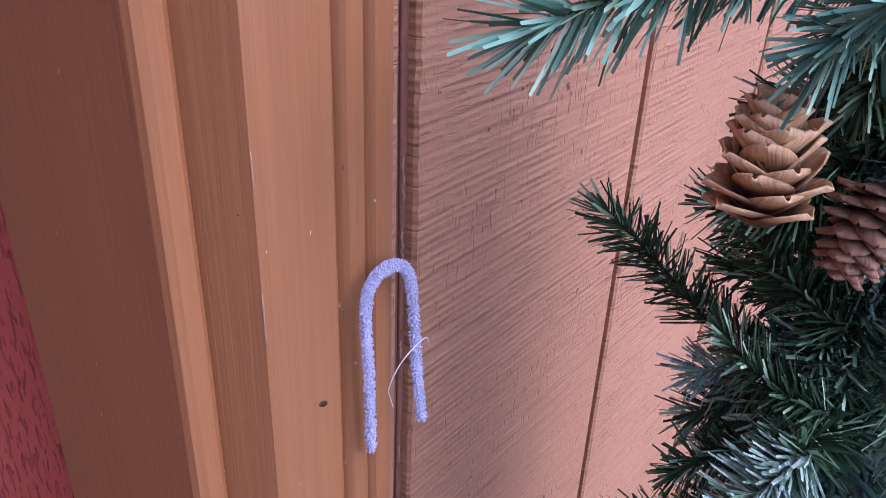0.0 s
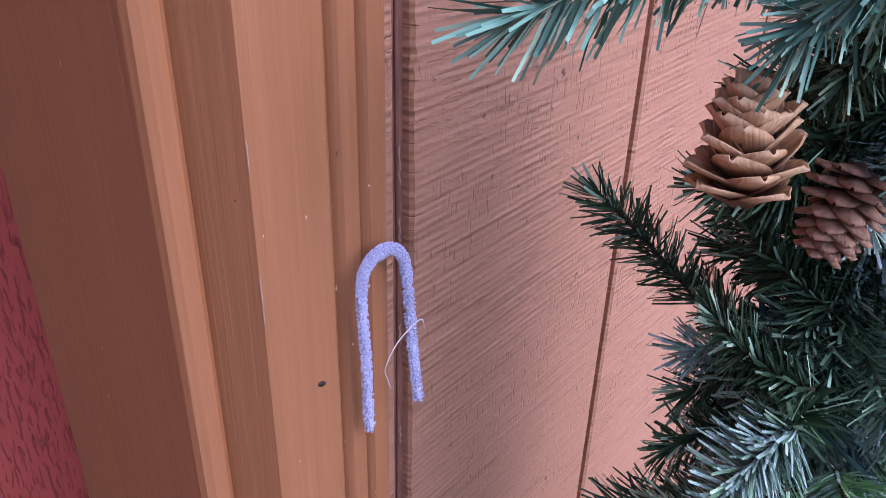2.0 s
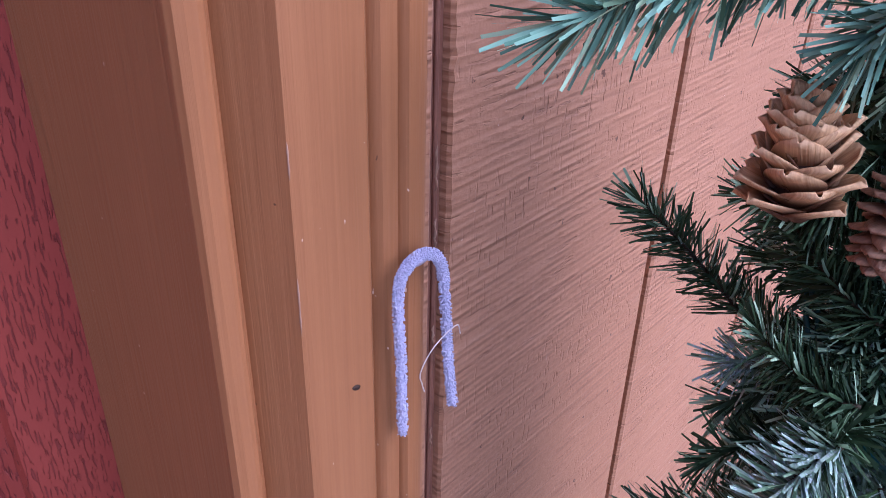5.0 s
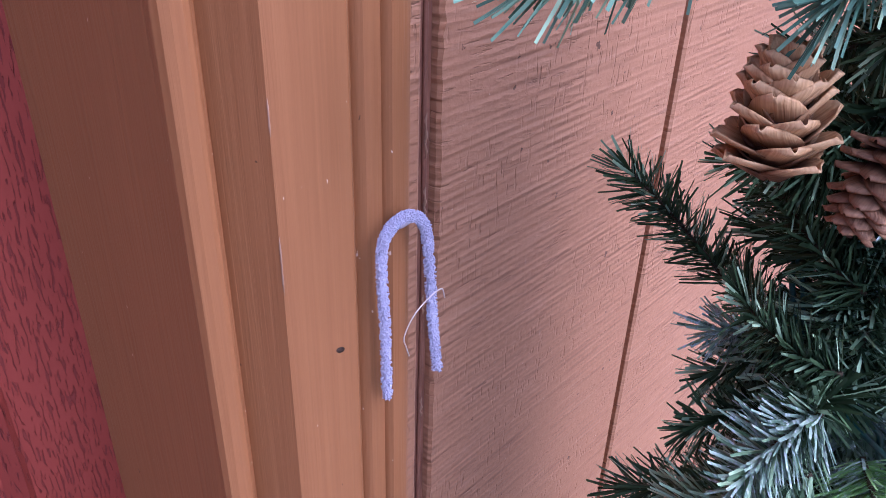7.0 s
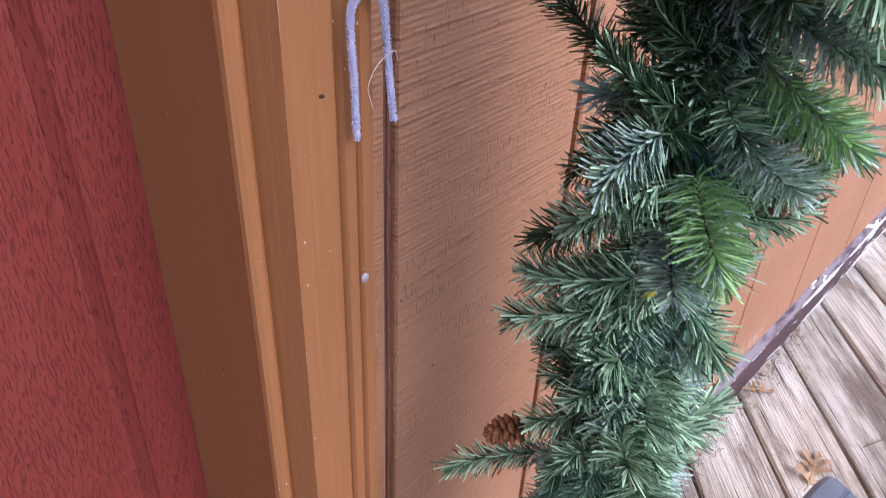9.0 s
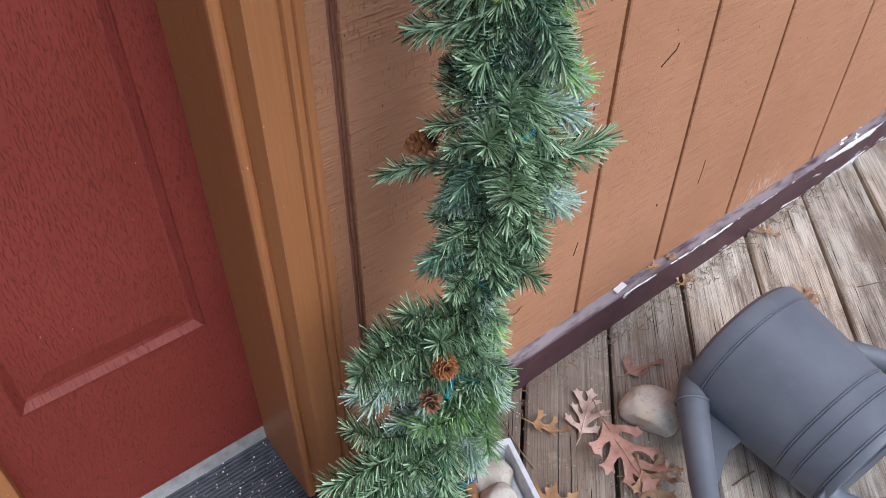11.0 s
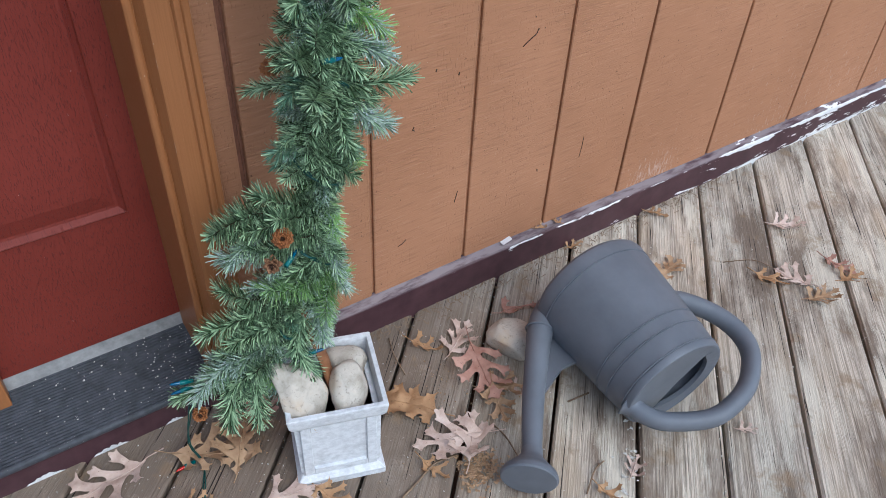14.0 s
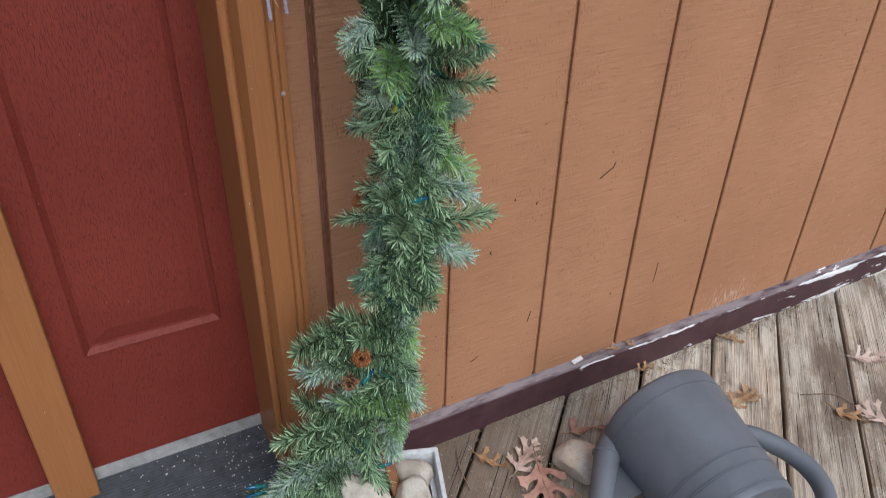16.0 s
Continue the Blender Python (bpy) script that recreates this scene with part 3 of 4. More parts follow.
def panelled(name, label, y0, y1, panel, z0=0.134, z1=2.15):
    """A red door leaf with one long recessed panel."""
    ob = thing(name, label, "door", kind="structure")
    p0, p1, q0, q1 = panel
    f = -0.088
    bm = bmesh.new()
    rings = []
    for inset, x in ((None, f), (0.0, f), (0.003, f + 0.0032), (0.010, f - 0.0050), (0.014, f - 0.0060), (0.034, f - 0.0022), (0.040, f - 0.0010)):
        if inset is None:
            c = ((y0, z0), (y1, z0), (y1, z1), (y0, z1))
        else:
            c = ((p0 + inset, q0 + inset), (p1 - inset, q0 + inset), (p1 - inset, q1 - inset), (p0 + inset, q1 - inset))
        rings.append([bm.verts.new((x, y, z)) for y, z in c])
    for a, b in zip(rings, rings[1:]):
        for i in range(4):
            bm.faces.new((a[i], a[(i + 1) % 4], b[(i + 1) % 4], b[i]))
    bm.faces.new(rings[-1])
    back = [bm.verts.new((f - 0.038, y, z)) for y, z in ((y0, z0), (y1, z0), (y1, z1), (y0, z1))]
    for i in range(4):
        bm.faces.new((rings[0][i], rings[0][(i + 1) % 4], back[(i + 1) % 4], back[i]))
    bm.faces.new(back)
    part("door_panel", bm, DOOR, ob)
    return ob


panelled("door_1", "dark red embossed sidelight panel beside the door", -0.404, -0.1238, (-0.366, -0.160, 0.364, 2.0))
panelled("door_2", "dark red embossed front door", -1.42, -0.466, (-1.30, -0.58, 0.364, 2.0))

# ---- hook on the casing ----
hook = thing("chenille_hook", "lavender pipe cleaner bent into a hook, glued to the casing", "hook", (0, -0.0072, 0.034))
hook.scale = (0.96, 0.96, 0.96)
legs = spline([(0.0412, -0.0615, 0.8715), (0.0415, -0.0625, 0.905), (0.0415, -0.0640, 0.935), (0.0425, -0.0610, 0.9455), (0.0440, -0.0545, 0.9490), (0.0450, -0.0480, 0.9455), (0.0455, -0.0450, 0.935),
               (0.0475, -0.0440, 0.905), (0.0500, -0.0430, 0.8800)], 10)
fr = random.Random(2)
v, f = tube_data(legs, [0.0015 + fr.uniform(-0.0002, 0.0002) for _ in legs], 8)
core = part("stem", mesh_of("stem", v, f, CHENILLE, True), None, hook)
verts, faces = [], []
for i in range(3600):
    k = fr.uniform(0, len(legs) - 1.001)
    p = legs[int(k)].lerp(legs[int(k) + 1], k % 1)
    along = (legs[int(k) + 1] - legs[int(k)]).normalized()
    d = Vector((fr.gauss(0, 1), fr.gauss(0, 1), fr.gauss(0, 1)))
    d = (d - along * d.dot(along) * 0.8).normalized()
    top = p + d * fr.uniform(0.00195, 0.0026)
    a = d.orthogonal().normalized()
    b = d.cross(a)
    w, n = fr.uniform(0.00026, 0.00042), len(verts)
    verts += [p + d * 0.0012 + a * w * 0.6, p + d * 0.0012 + b * w * 0.6, p + d * 0.0012 - a * w * 0.6, p + d * 0.0012 - b * w * 0.6]
    verts += [top - d * 0.0003 + a * w, top - d * 0.0003 + b * w, top - d * 0.0003 - a * w, top - d * 0.0003 - b * w, top]
    for j in range(4):
        e = (j + 1) % 4
        faces += [(n + j, n + e, n + 4 + e, n + 4 + j), (n + 4 + j, n + 4 + e, n + 8)]
tagged(part("fuzz", mesh_of("fuzz", verts, faces, CHENILLE), None, hook, "short lavender chenille loops"), kind="stuff")
bm = bmesh.new()
bmesh.ops.create_icosphere(bm, subdivisions=3, radius=1.0)
for w in bm.verts:
    w.co = Vector((0.0425, -0.0545, 0.9475)) + Vector((w.co.x * 0.0030, w.co.y * 0.0070, w.co.z * 0.0034)) * (0.85 + 0.2 * noise.noise(w.co * 2))
smooth(part("glue_blob", bm, GLUE, hook, "milky blob of hot glue"))
part("glue_thread", tube("glue_thread", spline([(0.050, -0.0400, 0.912), (0.052, -0.0450, 0.919), (0.050, -0.0545, 0.913), (0.047, -0.0580, 0.902), (0.044, -0.0540, 0.893), (0.042, -0.0505, 0.886)], 8), 0.00025, THREAD, 5), None, hook, "thin stray strand of glue")
for (y, z, r) in ((-0.0580, 0.7766, 0.0032), (-0.0555, 0.867, 0.0012)):
    bm = bmesh.new()
    bmesh.ops.create_icosphere(bm, subdivisions=2, radius=1.0)
    for w in bm.verts:
        w.co = Vector((0.0340, y, z)) + Vector((w.co.x * r * 0.5, w.co.y * r, w.co.z * r * 1.1)) * (1 + 0.3 * noise.noise(w.co * 2))
    ob = tagged(new("glue_dot", bpy.data.meshes.new("glue_dot")), "grey blob of old glue on the casing", "glue")
    bm.to_mesh(ob.data)
    bm.free()
    ob.data.materials.append(OLD_GLUE)
    smooth(ob)

# ---- planter ----
PX, PY, TURN = 0.2045, 0.0105, radians(-18.8)
planter = thing("planter", "small square whitewashed wooden planter with panelled sides", "planter", (PX, PY, 0))
planter.rotation_euler = (0, 0, TURN)


def square_shell(name, outer, label=""):
    """A hollow square form from rows of (height, half width)."""
    bm = bmesh.new()
    rings = []
    for z, h in outer:
        rings.append([bm.verts.new((sx * h, sy * h, z)) for sx, sy in ((-1, -1), (1, -1), (1, 1), (-1, 1))])
    for a, b in zip(rings, rings[1:]):
        for i in range(4):
            bm.faces.new((a[i], a[(i + 1) % 4], b[(i + 1) % 4], b[i]))
    bm.faces.new(rings[0])
    bm.faces.new(rings[-1])
    bmesh.ops.bevel(bm, geom=[e for e in bm.edges if abs(e.verts[0].co.z - e.verts[1].co.z) > 1e-4], offset=0.0012, segments=2, affect="EDGES")
    return part(name, bm, PLANTER, planter, label)


square_shell("base", [(0.001, 0.0690), (0.014, 0.0690), (0.019, 0.0640), (0.0215, 0.0600)], "wide whitewashed foot board")
square_shell("body", [(0.0205, 0.0570), (0.150, 0.0605), (0.1555, 0.0610), (0.1555, 0.0550), (0.100, 0.0535)])
square_shell("rim", [(0.150, 0.0620), (0.151, 0.0690), (0.158, 0.0720), (0.177, 0.0745), (0.180, 0.0735), (0.180, 0.0675), (0.1775, 0.0665), (0.150, 0.0640)], "flared upper rim")
for k in range(4):
    m = Matrix.Rotation(k * math.pi / 2, 4, "Z")
    for y0, y1, z0, z1 in ((-0.057, -0.042, 0.024, 0.146), (0.042, 0.057, 0.024, 0.146), (-0.0415, 0.0415, 0.024, 0.038), (-0.0415, 0.0415, 0.134, 0.146)):
        bm = box(0.0555, 0.0625, y0, y1, z0, z1, 0.001)
        for w in bm.verts:
            w.co.x += 0.0035 * (w.co.z - 0.02) / 0.13
        bmesh.ops.transform(bm, matrix=m, verts=bm.verts)
        part("panel_rail", bm, PLANTER, planter)


def stone(place, size, turn, seed, label, group="", rough=0.16):
    bm = bmesh.new()
    bmesh.ops.create_icosphere(bm, subdivisions=4, radius=1.0)
    sr = random.Random(seed * 11)
    cuts = [(Vector((sr.gauss(0, 1), sr.gauss(0, 1), sr.gauss(0, 1))).normalized(), sr.uniform(0.62, 0.85)) for k in range(9 if rough > 0.15 else 3)]
    for w in bm.verts:
        p = w.co.copy()
        for side, far in cuts:
            over = p.dot(side) - far
            if over > 0:
                p -= side * over * 0.85
        p *= 1.08
        q = Vector([math.copysign(abs(c) ** 0.9, c) for c in p])
        q *= 1 + rough * noise.noise(p * 1.2 + Vector((seed, 0, 0))) + 0.04 * noise.noise(p * 4 + Vector((0, seed, 0))) + 0.012 * noise.noise(p * 12)
        w.co = Vector((q.x * size[0], q.y * size[1], q.z * size[2]))
    bmesh.ops.transform(bm, matrix=Euler([radians(a) for a in turn]).to_matrix().to_4x4(), verts=bm.verts)
    me = bpy.data.meshes.new("stone")
    bm.to_mesh(me)
    bm.free()
    me.materials.append(STONE)
    ob = tagged(new("stone", me), label, "stone", group)
    ob.location = place
    return smooth(ob, 60)


stone((0.214, -0.040, 0.176), (0.030, 0.036, 0.066), (10, -30, 20), 1, "large pale tan stone standing in the planter", "stones in the planter")
stone((0.230, 0.026, 0.172), (0.025, 0.027, 0.047), (-38, -40, 20), 2, "pale tan stone with a broken edge in the planter", "stones in the planter")
stone((0.182, 0.048, 0.156), (0.036, 0.030, 0.026), (0, 12, 60), 3, "grey tan rounded stone in the planter", "stones in the planter")
stone((0.178, -0.006, 0.132), (0.032, 0.028, 0.026), (0, 0, 10), 4, "grey stone low in the planter", "stones in the planter")
stone((0.212, 0.052, 0.122), (0.030, 0.026, 0.022), (0, 0, 50), 7, "grey stone low in the planter", "stones in the planter")
stone((0.192, 0.392, 0.027), (0.047, 0.038, 0.029), (0, 0, 30), 5, "pale grey oval stone lying on the deck beside the can", rough=0.10)

stake = thing("garland_stake", "brown wooden stake standing in the planter, carrying the garland", "stake")
part("shaft", tube("shaft", [(0.208, 0.018, 0.105), (0.195, 0.008, 0.20), (0.180, 0.000, 0.25), (0.168, -0.006, 0.31)], [0.0065, 0.0065, 0.006, 0.006], STAKE, 14, 2.6), None, stake)

# ---- garland ----
LINE = [(0.164, 0.044, 1.24), (0.164, 0.050, 1.12), (0.162, 0.056, 1.02), (0.160, 0.062, 0.92), (0.158, 0.072, 0.82), (0.156, 0.062, 0.72), (0.156, 0.050, 0.63), (0.158, 0.040, 0.55), (0.158, 0.036, 0.49),
        (0.160, 0.024, 0.43), (0.160, 0.004, 0.36), (0.160, -0.022, 0.30), (0.160, -0.072, 0.25), (0.158, -0.125, 0.205)]
line = spline(LINE, 10)
garland = thing("garland", "green artificial pine garland with frosted tips, wound on the stake", "garland", (0.160, 0.03, 0.55))
HERE = Matrix.Translation((-0.160, -0.03, -0.55))
part("wire_core", tube("wire_core", line, 0.0035, STEM, 6), None, garland, "dark twisted wire").matrix_basis = HERE


def branch_mesh(name, length, needles, mats, size, seed):
    """A wire along z set all round with flat needles that lean to its tip."""
    r = random.Random(seed)
    bend = Vector((r.uniform(-0.25, 0.25), r.uniform(-0.25, 0.25), 0))
    sp = [Vector((bend.x * (k / 6) ** 2 * length, bend.y * (k / 6) ** 2 * length, length * k / 6)) for k in range(7)]
    verts, faces = tube_data(sp, [0.0010, 0.0010, 0.0009, 0.0008, 0.0007, 0.0006, 0.0004], 4)
    ids = [0] * len(faces)
    for i in range(needles):
        t = (i + r.random()) / needles
        k = min(int(t * 6), 5)
        p = sp[k].lerp(sp[k + 1], t * 6 - k)
        ax = (sp[k + 1] - sp[k]).normalized()
        a = i * 2.399963 + r.uniform(-0.4, 0.4)
        u = ax.orthogonal().normalized()
        w = ax.cross(u)
        out = u * math.cos(a) + w * math.sin(a)
        lean = r.uniform(0.78, 1.22) - 0.6 * max(0.0, (t - 0.8) / 0.2)
        d = (ax * math.cos(lean) + out * math.sin(lean)).normalized()
        n = size * r.uniform(0.75, 1.15)
        wide = d.cross(ax).normalized()
        tw = r.uniform(-1.1, 1.1)
        wide = (wide * math.cos(tw) + d.cross(wide) * math.sin(tw)) * r.uniform(0.00046, 0.00070)
        curl = (ax * r.uniform(-0.08, 0.20) + Vector((r.uniform(-0.12, 0.12), r.uniform(-0.12, 0.12), r.uniform(-0.1, 0.1)))) * n
        q1, q2 = p + d * n * 0.55 + curl * 0.35, p + d * n + curl
        s = len(verts)
        verts += [p - wide * 0.7, p + wide * 0.7, q1 - wide, q1 + wide, q2 - wide * 0.75, q2 + wide * 0.75]
        faces += [(s, s + 1, s + 3, s + 2), (s + 2, s + 3, s + 5, s + 4)]
        slot = 1 if (len(mats) == 1 or r.random() < 0.82) else 2
        ids += [slot, slot]
    wire = sum(1 for k in ids if k == 0)
    stem = mesh_of(name, verts[:28], faces[:wire], STEM, True)
    me = mesh_of("needles", verts[28:], [tuple(q - 28 for q in f) for f in faces[wire:]], mats)
    me.polygons.foreach_set("material_index", [k - 1 for k in ids[wire:]])
    return stem, me


KINDS = {
    "green": [branch_mesh("branch", 0.072, 400, [NEEDLES[0], NEEDLES[1]], 0.0175, s) for s in range(5)],
    "teal": [branch_mesh("branch", 0.072, 380, [NEEDLES[3], NEEDLES[0]], 0.0175, 80 + s) for s in range(3)],
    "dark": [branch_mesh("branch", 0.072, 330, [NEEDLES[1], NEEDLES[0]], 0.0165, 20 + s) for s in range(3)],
    "frost": [branch_mesh("branch", 0.066, 400, [NEEDLES[2], NEEDLES[0]], 0.0175, 40 + s) for s in range(4)],
    "bright": [branch_mesh("branch", 0.070, 380, [NEEDLES[4], NEEDLES[2]], 0.0185, 60 + s) for s in range(3)],
}
gr = random.Random(11)


def branch(a, b, kind, fat=1.0):
    """A tuft of needles from a to b; a long one is made of two that overlap."""
    a, b = Vector(a), Vector(b)
    if (b - a).length > 0.085:
        mid = a.lerp(b, 0.52) + Vector((0, 0, 0.004))
        branch(a, mid, kind, fat)
        return branch(a.lerp(mid, 0.75), b, kind, fat)
    stem, tuft = gr.choice(KINDS[kind])
    ob = part("branch", stem, None, garland)
    tagged(part("needles", tuft, None, ob), kind="stuff")
    ang = gr.uniform(0, 6.28)
    m = frame_to(a, b - a, (math.cos(ang), math.sin(ang), 0.3))
    s = (b - a).length / 0.072
    ob.matrix_basis = HERE @ m @ Matrix.Diagonal((fat, fat, s, 1))
    return ob


# branches that stand out by themselves: root, tip, kind, girth
NAMED = [
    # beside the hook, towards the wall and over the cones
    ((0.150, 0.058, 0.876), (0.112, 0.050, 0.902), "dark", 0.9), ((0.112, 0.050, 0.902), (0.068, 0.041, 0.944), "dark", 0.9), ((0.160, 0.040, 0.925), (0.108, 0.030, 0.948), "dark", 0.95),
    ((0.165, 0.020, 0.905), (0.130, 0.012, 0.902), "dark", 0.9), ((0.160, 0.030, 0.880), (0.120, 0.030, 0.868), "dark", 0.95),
    ((0.144, -0.012, 1.052), (0.086, -0.058, 1.034), "teal", 1.0), ((0.168, 0.002, 1.061), (0.113, -0.038, 1.038), "teal", 1.0),
    ((0.182, 0.012, 1.060), (0.144, -0.034, 1.041), "teal", 0.9), ((0.192, 0.002, 1.056), (0.168, -0.041, 1.043), "teal", 0.9), ((0.190, 0.012, 1.025), (0.180, -0.026, 1.005), "teal", 0.8),
    ((0.165, 0.010, 0.895), (0.142, -0.012, 0.872), "frost", 1.1), ((0.168, 0.012, 0.868), (0.142, -0.018, 0.846), "green", 1.1), ((0.155, 0.030, 0.845), (0.098, 0.008, 0.806), "dark", 1.0),
    ((0.178, 0.028, 0.872), (0.206, -0.004, 0.850), "bright", 1.1), ((0.185, 0.036, 0.868), (0.206, 0.014, 0.830), "bright", 1.1), ((0.175, 0.025, 0.842), (0.190, -0.004, 0.815), "frost", 1.1),
    ((0.160, 0.030, 0.800), (0.112, 0.000, 0.770), "green", 1.1), ((0.155, 0.035, 0.775), (0.108, -0.004, 0.748), "green", 1.0), ((0.160, 0.030, 0.740), (0.140, 0.014, 0.722), "green", 1.0),
    ((0.180, 0.060, 0.860), (0.222, 0.094, 0.850), "green", 1.1), ((0.180, 0.060, 0.905), (0.222, 0.095, 0.890), "bright", 1.1), ((0.180, 0.060, 0.955), (0.232, 0.072, 0.950), "green", 1.1),
    ((0.180, 0.050, 0.990), (0.236, 0.036, 0.985), "green", 1.1), ((0.175, 0.070, 0.830), (0.212, 0.118, 0.812), "green", 1.0),
    # open +x side: frosted and bright tufts whose pale colour also carries its light
    ((0.182, 0.050, 0.955), (0.228, 0.042, 0.925), "frost", 1.0), ((0.185, 0.055, 0.925), (0.232, 0.056, 0.896), "bright", 1.0), ((0.178, 0.052, 0.985), (0.222, 0.058, 0.962), "bright", 0.95),
    ((0.182, 0.045, 0.895), (0.222, 0.036, 0.868), "frost", 1.0), ((0.175, 0.075, 0.900), (0.215, 0.120, 0.872), "teal", 1.0),
    # middle length of the drop
    ((0.122, 0.034, 0.624), (0.066, -0.002, 0.604), "green", 0.62), ((0.160, 0.070, 0.735), (0.185, 0.135, 0.705), "bright", 1.0), ((0.165, 0.080, 0.690), (0.180, 0.148, 0.655), "frost", 1.0),
    ((0.165, 0.070, 0.640), (0.180, 0.134, 0.600), "green", 1.1), ((0.170, 0.080, 0.610), (0.185, 0.118, 0.548), "frost", 1.1), ((0.165, 0.050, 0.690), (0.175, 0.006, 0.675), "green", 1.1),
    ((0.175, 0.050, 0.660), (0.205, 0.015, 0.632), "green", 1.1), ((0.175, 0.060, 0.625), (0.205, 0.048, 0.580), "green", 1.1), ((0.165, 0.045, 0.600), (0.175, 0.004, 0.575), "green", 1.1),
    ((0.160, 0.050, 0.570), (0.170, 0.016, 0.535), "green", 1.0), ((0.170, 0.060, 0.570), (0.180, 0.066, 0.520), "green", 1.0), ((0.165, 0.060, 0.720), (0.178, 0.025, 0.715), "green", 1.0),
    # neck, long side branch and the cones' place
    ((0.160, 0.040, 0.500), (0.165, 0.044, 0.440), "frost", 0.9), ((0.165, 0.046, 0.470), (0.170, 0.052, 0.405), "bright", 0.9), ((0.165, 0.044, 0.425), (0.170, 0.040, 0.360), "frost", 1.0),
    ((0.165, 0.036, 0.385), (0.175, 0.034, 0.315), "frost", 1.0), ((0.160, 0.030, 0.468), (0.145, -0.110, 0.470), "green", 1.15), ((0.165, 0.028, 0.455), (0.168, -0.092, 0.458), "green", 1.1),
    ((0.150, -0.020, 0.450), (0.146, -0.102, 0.430), "frost", 0.8), ((0.165, 0.010, 0.415), (0.160, -0.105, 0.412), "frost", 0.95), ((0.175, 0.020, 0.430), (0.178, -0.070, 0.420), "green", 1.05),
    ((0.180, 0.030, 0.400), (0.196, -0.040, 0.382), "green", 1.1), ((0.185, 0.030, 0.372), (0.198, -0.052, 0.350), "bright", 1.15), ((0.190, 0.035, 0.352), (0.205, -0.010, 0.335), "bright", 1.0),
    ((0.175, 0.000, 0.365), (0.180, -0.070, 0.358), "frost", 1.0),
    # foot of the garland, over the planter and the tread
    ((0.165, -0.025, 0.330), (0.158, -0.112, 0.348), "green", 1.1), ((0.165, -0.030, 0.315), (0.158, -0.146, 0.315), "green", 1.15), ((0.175, -0.020, 0.308), (0.178, -0.115, 0.288), "green", 1.15),
    ((0.175, 0.020, 0.325), (0.188, -0.010, 0.255), "frost", 1.1), ((0.172, 0.030, 0.310), (0.182, 0.018, 0.245), "frost", 1.0), ((0.180, -0.010, 0.300), (0.196, -0.050, 0.255), "green", 1.1),
    ((0.170, -0.050, 0.262), (0.162, -0.186, 0.240), "frost", 1.05), ((0.180, -0.055, 0.245), (0.186, -0.140, 0.218), "green", 1.15), ((0.172, -0.085, 0.215), (0.182, -0.108, 0.150), "green", 1.1),
    ((0.168, -0.115, 0.215), (0.172, -0.152, 0.152), "green", 1.1), ((0.175, -0.070, 0.225), (0.190, -0.066, 0.178), "frost", 1.0), ((0.162, -0.125, 0.222), (0.150, -0.202, 0.196), "green", 1.0),
    ((0.180, -0.030, 0.270), (0.200, -0.040, 0.215), "green", 1.1),
]
for a, b, kind, fat in NAMED:
    branch(a, b, kind, fat * (1.35 if a[2] < 0.75 else 1.1))
total = len(line) - 1
for i in range(360):
    k = (i + gr.random()) / 360 * (total - 2)
    p = line[int(k)].lerp(line[int(k) + 1], k % 1)
    down = (line[int(k) + 1] - line[int(k)]).normalized()
    reach = 0.34 if 0.45 < p.z < 0.53 else 0.85 if p.z < 0.45 else 1.0
    a = i * 2.399963 + gr.uniform(-0.5, 0.5)
    u = down.orthogonal().normalized()
    out = u * math.cos(a) + down.cross(u) * math.sin(a)
    out.x *= 0.55 if out.x > 0 else 1.0
    d = (out + down * gr.uniform(0.2, 1.3)).normalized()
    # Upper part mostly dark tufts: shade inside the garland put into needle colour.
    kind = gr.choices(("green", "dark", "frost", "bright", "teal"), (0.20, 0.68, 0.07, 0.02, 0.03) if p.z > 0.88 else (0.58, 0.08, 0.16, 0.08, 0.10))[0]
    q = p + d * gr.uniform(0.040, 0.060) * reach
    if p.z > 0.88 and q.y < 0.015 and q.x < 0.17:
        continue
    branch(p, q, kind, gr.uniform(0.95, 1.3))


def scale_mesh(name, w, l, material):
    """A cupped, pointed cone scale lying along x."""
    verts, faces = [], []
    n, m = 6, 4
    for side in (0, 1):
        for i in range(n + 1):
            t = i / n
            half = w * math.sin(math.pi * min(0.12 + 0.80 * t ** 0.8, 0.98)) ** 0.75 if t < 1 else w * 0.12
            for j in range(m + 1):
                s = (j / m - 0.5) * 2
                z = -0.16 * l * t * t + 0.42 * w * s * s * (1.15 - 0.6 * t) + (0.0006 if side else 0)
                verts.append((l * t, half * s, z))
    row = m + 1
    off = (n + 1) * row
    for i in range(n):
        for j in range(m):
            a = i * row + j
            faces.append((a, a + row, a + row + 1, a + 1))
            faces.append((off + a, off + a + 1, off + a + row + 1, off + a + row))
    edge = [j for j in range(row)] + [i * row + m for i in range(1, n + 1)] + [n * row + j for j in range(m - 1, -1, -1)] + [i * row for i in range(n - 1, 0, -1)]
    for a, b in zip(edge, edge[1:] + edge[:1]):
        faces.append((a, b, b + off, a + off))
    return mesh_of(name, verts, faces, material, True)


